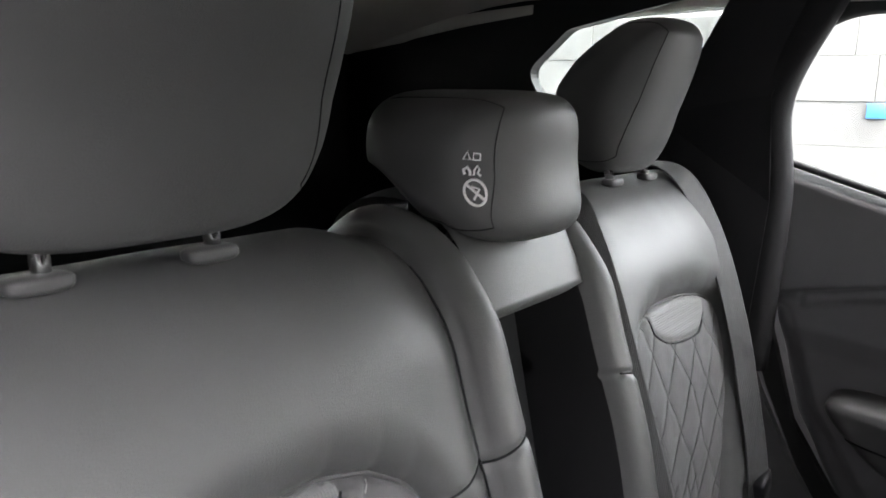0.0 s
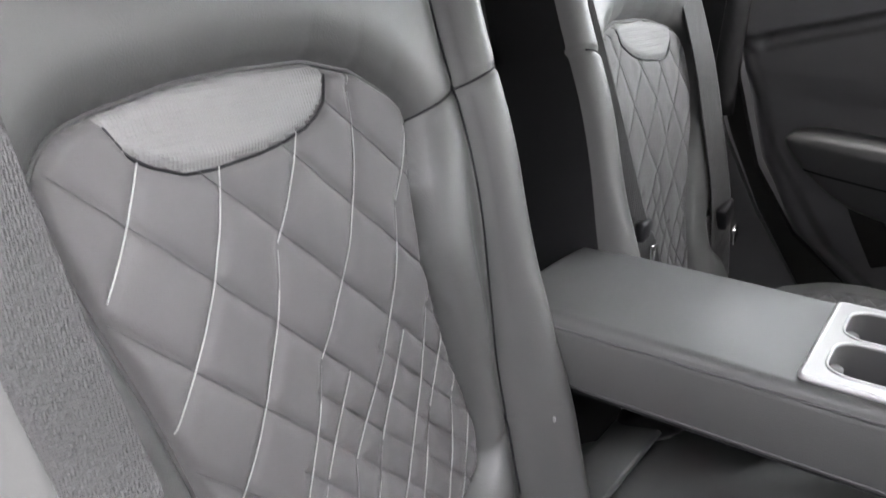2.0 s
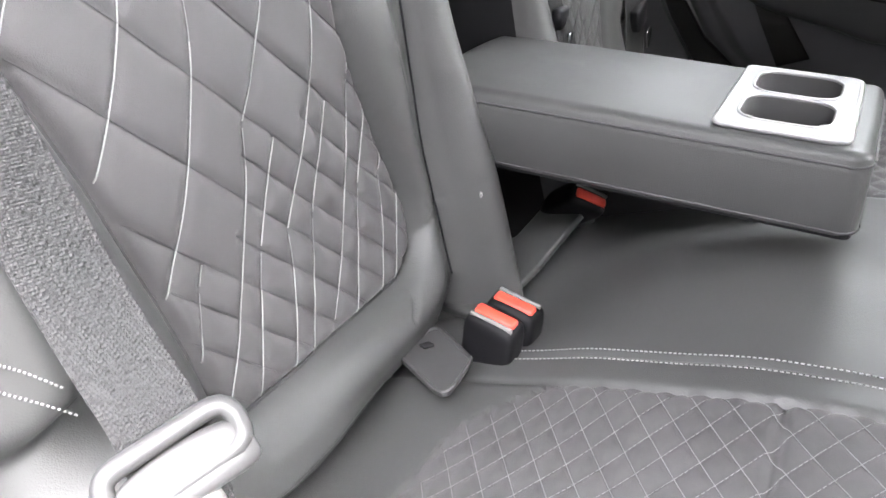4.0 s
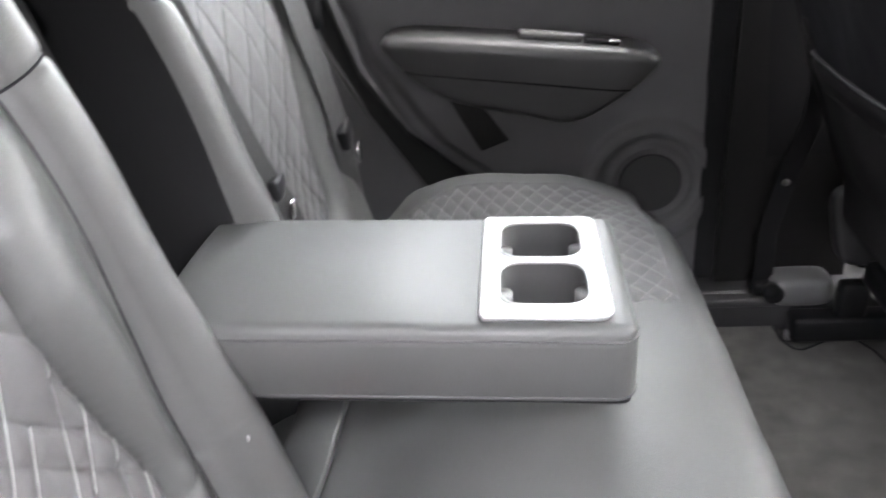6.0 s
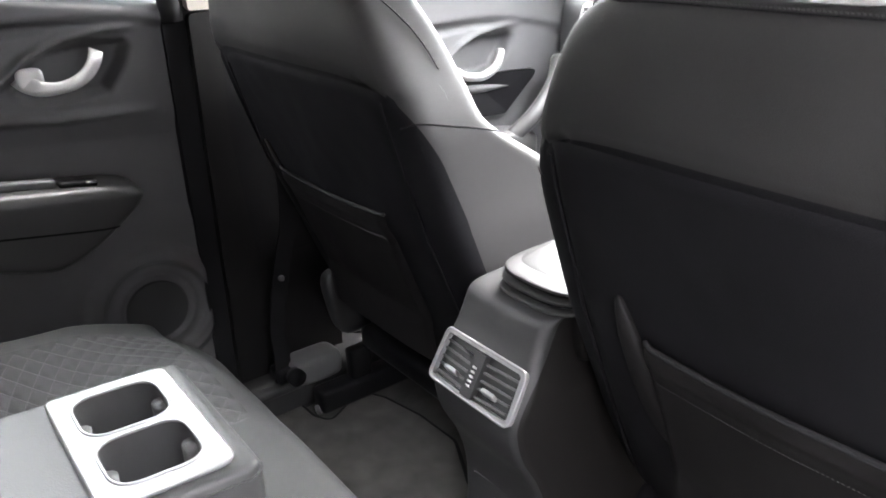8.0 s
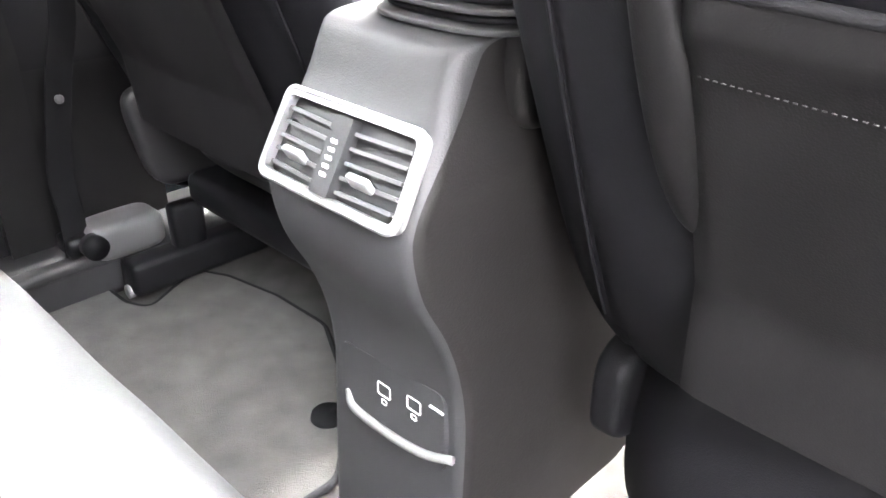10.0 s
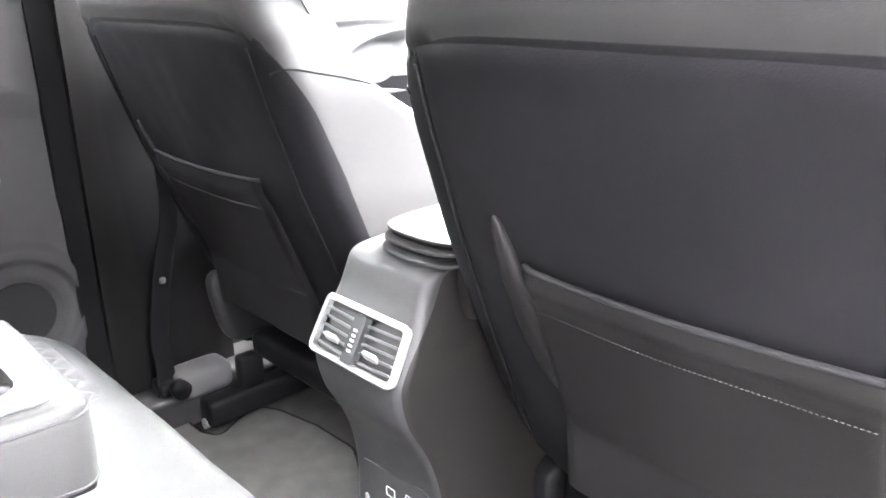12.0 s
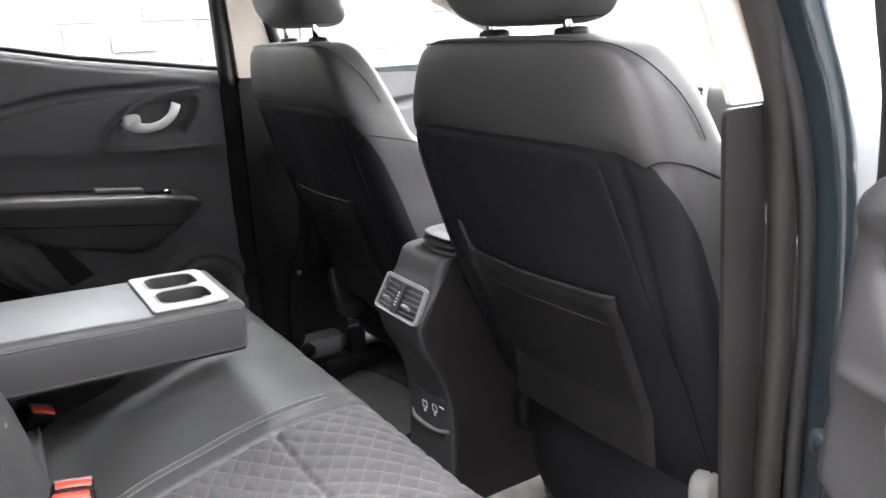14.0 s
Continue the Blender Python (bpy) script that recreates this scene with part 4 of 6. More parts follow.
def rear_cushion():
    ob = thing("rear_cushion", "dark grey leather rear bench cushion with quilted places", "car seat", at=(0.13, 0, 0.36))
    top = 0.64 * SEAT.length
    vs = span(0, top, 190) + span(top + 0.01, SEAT.length, 24)

    def place(u, v):
        x, z, nx, nz = seat_at(v)
        y = u
        h = seat_height(x, y) if v < top else seat_height(SEAT.at(top)[0], y) * (1 - (v - top) / (SEAT.length - top))
        px, pz = x + nx * h, z + nz * h
        px += seat_shift(x, y)
        if abs(u) > 0.555:
            pz -= 0.13 * ((abs(u) - 0.555) / 0.07) ** 2.2
        return (px, y, pz)

    def region(u, v):
        x = SEAT.at(v)[0]
        if v > top:
            return "front"
        return seat_region(x, u, 0)

    names = {"centre": ("middle_panel", LEATHER, "smooth leather middle panel"), "quilt_near": ("quilted_panel", QUILT, ""), "quilt_far": ("quilted_panel", QUILT, ""), "side_near": ("bolster", LEATHER, ""), "side_far": ("bolster", LEATHER, ""), "front": ("front_skirt", LEATHER, "")}
    for key, (verts, faces, _) in sheet(place, span(-0.625, 0.625, 340), vs, region).items():
        mesh_part(names[key][0], verts, [f[::-1] for f in faces], names[key][1], ob, names[key][2])
    bms = []
    for off in (0.006, -0.008):
        for i in range(78):
            x0 = 0.025 + 0.0046 * i
            run = []
            for x in (x0, x0 + 0.0028):
                sx = float(np.interp(x, XS2, SS2))
                px, pz, nx, nz = seat_at(sx)
                y = -0.206 + off
                h = seat_height(x, y) + 0.0012
                run.append((px + nx * h + seat_shift(x, y), y, pz + nz * h))
            bms.append(tube(run, 0.00065, 4))
    part("stitching", merge(*bms), SEAMTHREAD, ob, "pale double stitching", kind="stuff")
    bms = []
    for k, side in [(k, side) for side in (-1, 1) for k in range(-24, 26)]:
        for sg in (1, -1):
            run = []
            for x in span(0.01, 0.40, 90):
                Y = 0.3 + sg * 0.040 * (k - (x - 0.1) / 0.030)
                y = Y * side
                if 0.160 < Y < 0.53 and seat_region(x, y, 0).startswith("quilt"):
                    sx = float(np.interp(x, XS2, SS2))
                    px, pz, nx, nz = seat_at(sx)
                    h = seat_height(x, y) + 0.0010
                    run.append((px + nx * h + seat_shift(x, y), y, pz + nz * h))
                elif len(run) > 3:
                    break
            if len(run) > 3:
                bms.append(tube(run, 0.0004, 4))
        if k == 25:
            part("quilting_thread", merge(*bms), FAINTTHREAD, ob, kind="stuff")
            bms = []
    return ob


_xx = [SEAT.at(t) for t in span(0, SEAT.length * 0.6, 300)]
XS2, SS2 = [q[0] for q in _xx], span(0, SEAT.length * 0.6, 300)
rear_cushion()


def armrest():
    ob = thing("armrest", "folded-down grey leather armrest with cup holders", "armrest", at=(0.1, 0, 0.80))
    tilt = lambda x: 0.887 - 0.035 * (x - 0.29)
    X0, X1, W, R, D = -0.14, 0.285, 0.108, 0.012, 0.076

    def holed(x, y):
        a, b = abs(x - 0.2085) / 0.041, abs(abs(y) - 0.041) / 0.037
        return (a ** 4 + b ** 4) < 1

    def place(u, v):
        """u runs along, v across, both past the edges down the sides."""
        def fold(t, lo, hi):
            if t < lo + R:
                e = lo + R - t
                if e < R * math.pi / 2:
                    return lo + R - R * math.sin(e / R), R * (1 - math.cos(e / R))
                return lo, R + (e - R * math.pi / 2)
            if t > hi - R:
                e = t - hi + R
                if e < R * math.pi / 2:
                    return hi - R + R * math.sin(e / R), R * (1 - math.cos(e / R))
                return hi, R + (e - R * math.pi / 2)
            return t, 0.0
        x, dx = fold(u, X0, X1)
        y, dy = fold(v, -W, W)
        r = 0.020
        ex, ey = x - (X1 - r), abs(y) - (W - r)
        if ex > 0 and ey > 0 and math.hypot(ex, ey) > r:
            m = r / math.hypot(ex, ey)
            x, y = X1 - r + ex * m, math.copysign(W - r + ey * m, y)
        drop = min(dx + dy, D)
        taper = 1 - 0.05 * drop / D
        bow = 0.006 * (1 - (y / W) ** 2) * smooth_step((0.14 - x) / 0.1)
        side = 0.004 * math.sin(math.pi * drop / D)
        z = tilt(x) - drop + bow
        if holed(x, y) and drop == 0:
            z -= 0.068
        back = 0.05 * smooth_step((-0.02 - x) / 0.10) * (drop / D)
        return (x + back, y * taper + (side if y > 0 else -side) * (drop > R), z)

    S = R * math.pi / 2 - R + D - R
    us = span(X0 - S, X0 + R, 18) + span(X0 + R + 0.003, X1 - R - 0.003, 120) + span(X1 - R, X1 + S, 22)
    vs = span(-W - S, -W + R, 24) + span(-W + R + 0.003, W - R - 0.003, 62) + span(W - R, W + S, 24)
    v, f, _ = sheet(place, us, vs)["all"]
    mesh_part("body", v, [q[::-1] for q in f], LEATHER, ob)
    part("underside", slab(round_loop([(X0 + 0.05, -W + 0.006), (X1 - 0.004, -W + 0.006), (X1 - 0.004, W - 0.006), (X0 + 0.05, W - 0.006)], 0.012), lambda a, b, d: (a, b, tilt(a) - D - 0.003 + d), 0.012), BLACK, ob, smooth=False)
    # black cloth hinge cover under its rear half
    part("hinge_cover", slab([(X0 + 0.05, 0.64), (0.10, 0.70), (0.24, 0.790), (0.24, 0.803), (X0 + 0.05, 0.82)], lambda a, b, d: (a, 0.19 - d, b), 0.06), FABRIC, ob, "black cloth hinge cover", smooth=False)
    # fine seams round the upper and lower edges and down the front corners
    for dz, k in ((0.011, 1.006), (D - 0.003, 0.958)):
        for sy in (-1, 1):
            part("seam", tube([(x, sy * W * k, tilt(x) - dz) for x in span(X0 + 0.03, X1 - 0.020, 40)] + [(X1 - 0.020 + 0.0203 * math.sin(a), sy * (W * k - 0.020 + 0.020 * math.cos(a)), tilt(X1) - dz) for a in span(0.15, 1.5, 8)], 0.0013, 6), PLASTIC, ob)
        part("seam", tube([(X1 + 0.0004, y, tilt(X1) - dz) for y in span(-W * k + 0.020, W * k - 0.020, 30)], 0.0013, 6), PLASTIC, ob)
    # silver plate with two openings
    outer = round_loop([(0.155, -0.092), (0.263, -0.092), (0.263, 0.091), (0.155, 0.091)], [0.006, 0.014, 0.014, 0.006])
    holes = [round_loop([(0.169, c - 0.0370), (0.248, c - 0.0370), (0.248, c + 0.0370), (0.169, c + 0.0370)], 0.025, 7) for c in (-0.041, 0.041)]
    plate = part("cup_holder_plate", slab(outer, lambda a, b, d: (a, b, tilt(a) + 0.006 - d), 0.005, holes), PLATE, ob, "silver plastic cup holder plate", smooth=False)
    part("plate_rim", tube([(a, b, tilt(a) + 0.003) for a, b in outer], 0.0035, 6, True), SILVER, ob)
    for c, lp in zip((-0.041, 0.041), holes):
        bm = bmesh.new()
        rings = []
        for k, zz in ((1.0, 0.006), (0.985, 0.002), (0.97, -0.02), (0.94, -0.055), (0.90, -0.062), (0.0, -0.062)):
            rings.append([bm.verts.new((0.2085 + (a - 0.2085) * k, c + (b - c) * k, tilt(a) + zz)) for a, b in lp])
        for q, r in zip(rings, rings[1:]):
            for i in range(len(q)):
                bm.faces.new((q[i], q[(i + 1) % len(q)], r[(i + 1) % len(q)], r[i]))
        cup = part("cup", bm, CUPGREY, ob, "dark grey cup well")
        part("cup_rim", tube([(a, b, tilt(a) + 0.006) for a, b in lp], 0.0016, 6, True), SILVER, ob)
        for sx in (-1, 1):
            part("cup_grip", tube([(0.2085 + sx * 0.036, c + 0.004, tilt(0.208) + z) for z in (-0.060, -0.045, -0.025, -0.012, -0.006)], 0.0085, 10), GRIPGREY, cup, "rounded spring grip")
    return ob


armrest()


def headrest(name_label, cx, cy, cz, half, lean=0.24, posts=0.060, post_len=0.06, group="rear headrests", mat=None, seam=0.6, foot=-0.297, undercut=0.0, taper=0.06, profile=None):
    """profile: heights with the places of the front and back face at them, for a wedge-shaped pad."""
    ob = thing("headrest", name_label, "headrest", group, at=(cx, cy, cz - half[2]))

    def shape(x, y, z):
        t = z / half[2]
        yy = y * (1 - 0.10 * max(0.0, t) ** 2 - taper * max(0.0, -t) ** 1.5)
        bulge = 0.012 * (1 - (y / half[1]) ** 2) * (1 if x > 0 else 0.4)
        if profile:
            fore, aft = (float(np.interp(cz + z, profile[0], q)) for q in profile[1:])
            k = x / half[0]
            return ((fore + aft) / 2 + (fore - aft) / 2 * k + bulge * k, cy + yy, cz + z)
        lift = undercut * smooth_step((0.3 - x / half[0]) / 1.2) * smooth_step((0.2 - t) / 1.1)
        return (cx + x + (bulge if x > 0 else -bulge) - lean * z + 0.02 * t * t * (x > 0), cy + yy, cz + z + lift)

    part("pad", puff(half, 3.6, 36, shape), mat or LEATHER, ob)

    def skin(a, b, c):
        k = (abs(a) ** 3.6 + abs(b) ** 3.6 + abs(c) ** 3.6) ** (-1 / 3.6)
        return shape(a * k * half[0] * 1.002, b * k * half[1] * 1.002, c * k * half[2] * 1.002)
    for q in (-1, 1):
        part("seam", tube([skin(a, q * seam, 1) for a in span(-0.6, 0.95, 16)] + [skin(1, q * seam * (1 + 0.28 * smooth_step(-c)), c) for c in span(1, -1, 40)] + [skin(a, q * seam * 1.28, -1) for a in span(0.95, -0.6, 16)], 0.0006, 6), BACKING, ob)
    for s in (-1, 1):
        part("post", rod((foot, cy + s * posts, cz - half[2] - post_len), (foot - 0.01, cy + s * posts, cz - half[2] + 0.05), 0.006), CHROME, ob, "chrome post")
    return ob


def wedge(lift, back=0.0):
    """Side view of the outer rear headrests: leaning forward, the back sloping up to a thin top."""
    return ([z + lift for z in (1.318, 1.36, 1.407, 1.44, 1.475, 1.51, 1.535)], [x - back for x in (-0.246, -0.236, -0.225, -0.213, -0.201, -0.188, -0.184)], [x - back for x in (-0.300, -0.338, -0.350, -0.343, -0.318, -0.282, -0.262)])


headrest("dark leather outer rear headrest, raised", -0.265, -0.385, 1.446, (0.062, 0.150, 0.110), foot=-0.274, post_len=0.03, seam=0.8, profile=wedge(0.018, -0.010))
headrest("dark leather outer rear headrest by the quarter window", -0.265, 0.380, 1.432, (0.062, 0.108, 0.104), foot=-0.274, post_len=0.01, seam=0.8, profile=wedge(0.004, 0.012))


def centre_headrest():
    ob = headrest("low middle rear headrest with white warning print", -0.268, -0.015, 1.366, (0.080, 0.102, 0.070), lean=0.10, posts=0.05, post_len=0.05, seam=0.86, undercut=0.050)
    # warning print on the end of the pad, beside the seam
    def flat(x, z):
        x, z = 0.8 * x + 0.002, 0.8 * z
        a, b, c = 0.80 + x / 0.068, -1.0, (z - 0.018) / 0.070
        k = (abs(a) ** 3.6 + 1 + abs(c) ** 3.6) ** (-1 / 3.6)
        q = Vector((a * k * 0.080, b * k * 0.102, c * k * 0.070))
        t = q.z / 0.070
        y = q.y * (1 - 0.10 * max(0.0, t) ** 2 - 0.06 * max(0.0, -t) ** 1.5)
        bulge = 0.012 * (1 - (q.y / 0.102) ** 2)
        return Vector((-0.268 + q.x + bulge - 0.10 * q.z + 0.02 * t * t + 0.0006, -0.015 + y - 0.0006, 1.366 + q.z))
    ring = [flat(0.0125 * math.cos(a), 0.016 * math.sin(a) - 0.004) for a in span(0, 2 * math.pi, 24)[:-1]]
    pr = part("warning_print", tube(ring, 0.0013, 5, True), PRINT, ob, "white warning pictogram")
    part("print_stroke", tube([flat(-0.009, 0.007), flat(0.009, -0.015)], 0.0013, 5), PRINT, pr)
    part("print_stroke", tube([flat(-0.004, 0.004), flat(0.005, 0.0), flat(-0.004, -0.012)], 0.0013, 5), PRINT, pr)
    part("print_block", tube([flat(-0.010, 0.036), flat(-0.002, 0.036), flat(-0.006, 0.045)], 0.0011, 5, True), PRINT, pr)
    part("print_figure", tube([flat(-0.009, 0.018), flat(-0.010, 0.024), flat(-0.006, 0.027), flat(-0.003, 0.022), flat(-0.003, 0.017)], 0.0014, 5), PRINT, pr)
    part("print_figure", tube([flat(0.001, 0.017), flat(0.002, 0.024), flat(0.006, 0.029), flat(0.008, 0.024), flat(0.006, 0.020), flat(0.009, 0.016)], 0.0010, 5), PRINT, pr)
    for a, b, c, d in ((0.001, 0.036, 0.009, 0.044),):
        part("print_block", tube([flat(a, b), flat(c, b), flat(c, d), flat(a, d)], 0.0008, 5, True), PRINT, pr)
    return ob


centre_headrest()


# ---- seat belts and buckles ----
def belts():
    b = thing("seat_belt", "grey webbing seat belt hanging by the open door", "seat belt", "seat belts", at=(-0.02, -0.58, 0.85))
    part("webbing", strap(curve_points([(-0.30, -0.63, 1.50), (-0.262, -0.608, 1.40), (-0.220, -0.592, 1.31), (-0.186, -0.583, 1.237), (-0.161, -0.579, 1.165), (-0.136, -0.574, 1.085), (-0.117, -0.568, 1.02), (-0.100, -0.562, 0.965), (-0.080, -0.563, 0.922), (-0.056, -0.567, 0.89), (-0.024, -0.574, 0.855), (0.005, -0.59, 0.80), (0.012, -0.61, 0.70)], 6), ((0.25, 1, 0.1), (0.35, 0.9, 0.2)), 0.047, 0.0026, 17), WEBBING, b)
    t = Vector((-0.006, -0.580, 0.838))
    along = Vector((0.66, -0.11, -0.74)).normalized()
    across = Vector((0.35, 0.9, 0.2))
    across = (across - along * across.dot(along)).normalized()
    m = Matrix((along, across, along.cross(across))).transposed()
    tl = lambda a, c, e: t + m @ Vector((a, c, e))
    tongue = part("tongue", puff((0.016, 0.040, 0.009), 4, 12, lambda x, y, z: tl(x + 0.004 * (y / 0.04) ** 2, y, z)), BELTGREY, b, "pale grey belt tongue")
    part("tongue_loop", tube([tl(x, y, 0.004) for x, y in round_loop([(-0.022, -0.037), (0.004, -0.037), (0.004, 0.037), (-0.022, 0.037)], 0.012)], 0.006, 8, True), BELTGREY, tongue)
    part("tongue_plate", box(tl(0.032, 0, 0), (0.034, 0.024, 0.003), 0.001, m), CHROME, tongue)
    b = thing("seat_belt", "grey webbing seat belt against the far backrest", "seat belt", "seat belts", at=(-0.1, 0.56, 0.82))
    part("webbing", strap(curve_points([(-0.34, 0.49, 1.335), (-0.255, 0.515, 1.322), (-0.198, 0.53, 1.235), (-0.150, 0.535, 1.10), (-0.118, 0.535, 0.97), (-0.098, 0.54, 0.86), (-0.09, 0.55, 0.72)], 6), ((0.35, 1, 0), (0.45, 1, 0)), 0.047, 0.0024, 10), WEBBING, b)
    part("tongue", box((-0.092, 0.552, 0.836), (0.018, 0.046, 0.040), 0.005, Euler((radians(20), 0, 0)).to_matrix()), BLACK, b)
    part("tongue_plate", box((-0.072, 0.552, 0.803), (0.004, 0.022, 0.03), 0.001, Euler((radians(20), 0, 0)).to_matrix()), CHROME, b)
    b = thing("seat_belt", "black front seat belt hanging beside the far door pillar", "seat belt", "seat belts", at=(0.62, 0.655, 0.42))
    part("webbing", strap(curve_points([(0.700, 0.685, 1.05), (0.690, 0.668, 0.93), (0.684, 0.660, 0.79), (0.662, 0.659, 0.707), (0.645, 0.657, 0.635), (0.632, 0.656, 0.56), (0.634, 0.656, 0.50), (0.630, 0.66, 0.40)], 6), ((1, 0.1, 0), (1, 0.1, 0)), 0.036), FABRIC, b)
    part("stop_button", puff((0.006, 0.004, 0.006), 2.5, 6, lambda x, y, z: (x + 0.652, y + 0.654, z + 0.668)), GRIPGREY, b, "small grey stop button")
    b = thing("seat_belt", "narrow middle seat belt lying beside the recess", "seat belt", "seat belts", at=(-0.1, 0.15, 0.87))
    part("webbing", strap(curve_points([(-0.33, 0.16, 1.335), (-0.245, 0.150, 1.322), (-0.208, 0.143, 1.272), (-0.184, 0.142, 1.217), (-0.163, 0.143, 1.157), (-0.126, 0.145, 1.045), (-0.091, 0.152, 0.927), (-0.076, 0.160, 0.885), (-0.06, 0.18, 0.76)], 6), ((0.9, 1, 0), (0.9, 1, 0)), 0.026, 0.0016, 7), WEBBING, b)
    part("tongue", box((-0.084, 0.157, 0.915), (0.014, 0.034, 0.026), 0.005), BLACK, b)
    part("tongue_plate", box((-0.071, 0.163, 0.886), (0.004, 0.018, 0.022), 0.001), CHROME, b)


belts()


def buckle(c, up, wide, label, stalk, rim=1):
    """up: the way its slot faces; wide: along its button."""
    ob = thing("belt_buckle", label, "belt buckle", "belt buckles", at=c)
    a = Vector(up).normalized()
    w = (Vector(wide) - a * a.dot(Vector(wide))).normalized()
    m = Matrix((a, w, a.cross(w))).transposed()
    lift = lambda x, y, z: Vector(c) + m @ Vector((x, y, z))
    part("housing", puff((0.039, 0.028, 0.0168), 6, 10, lambda x, y, z: lift(x, y, z)), BLACK, ob)
    part("button", box(lift(0.035, 0, -0.002 * rim), (0.013, 0.044, 0.013), 0.003, m), RED, ob, "red release button")
    part("slot_rim", box(lift(0.037, 0, 0.008 * rim), (0.007, 0.046, 0.004), 0.001, m), GREYP, ob)
    if stalk:
        part("stalk", strap(curve_points([lift(-0.03, 0, 0), lift(-0.06, 0, -0.004), stalk], 5), (w, w), 0.034, 0.008), FABRIC, ob)
    return ob


buckle((-0.006, -0.206, 0.677), (0.15, -0.12, 0.98), (1, -0.11, 0), "black belt buckle with red button on the cushion", (-0.06, -0.19, 0.62), -1)
buckle((0.001, -0.173, 0.677), (0.15, -0.12, 0.98), (1, -0.11, 0), "black belt buckle with red button beside its twin", (-0.06, -0.15, 0.62))
buckle((-0.033, 0.093, 0.695), (0.73, -0.33, 0.60), (0.9, 0.2, 0), "black belt buckle with red button under the armrest", None)
part("buckle_strap", strap(curve_points([(-0.075, -0.150, 0.662), (-0.052, -0.075, 0.672), (-0.046, 0.0, 0.680), (-0.044, 0.09, 0.684)], 6), ((1, 0, 0.22), (1, 0, 0.18)), 0.060, 0.008), LEATHER, None, "flat grey strap leading under the armrest", category="strap")
flap = round_loop([(-0.088, -0.254), (-0.073, -0.198), (-0.004, -0.254), (0.002, -0.317)], 0.012)
flap_z = lambda a: 0.694 + 0.24 * a
cover = part("anchor_flap", slab(flap, lambda a, b, d: (a, b, flap_z(a) - d), 0.006), CUPGREY, None, "grey child seat anchor flap in the seat crease", category="flap", smooth=False)
part("flap_rim", tube([(a, b, flap_z(a)) for a, b in flap], 0.0022, 6, True), CUPGREY, cover)
part("anchor_slot", box((-0.062, -0.238, flap_z(-0.062) + 0.001), (0.014, 0.011, 0.003), 0.001, Euler((0, radians(-20), radians(-35))).to_matrix()), FABRIC, cover, "small black slot")


def side_stitching():
    runs = (((-0.1292, -0.5956, 0.8813), (-0.1162, -0.584, 0.8707), (-0.1077, -0.5692, 0.8511)), ((-0.129, -0.5968, 0.8625), (-0.1139, -0.5846, 0.8505), (-0.1043, -0.5678, 0.8311)))
    ob = bpy.data.objects["bench_seat"]
    bms = []
    for run in runs:
        pts = [Vector(p) + Vector((0.0016, -0.0008, 0)) for p in curve_points(run, 16)]
        bms += [tube(pts[i:i + 2], 0.0009, 4) for i in range(0, len(pts) - 1, 2)]
    part("side_stitching", merge(*bms), THREAD, ob, "pale double stitching on the side wing", kind="stuff")


side_stitching()
part("tag", box((-0.0565, -0.1265, 0.797), (0.003, 0.008, 0.012), 0.001, Euler((radians(20), 0, radians(35))).to_matrix()), GREYP, bpy.data.objects["bench_seat"], "tiny pale sewn-in tag")


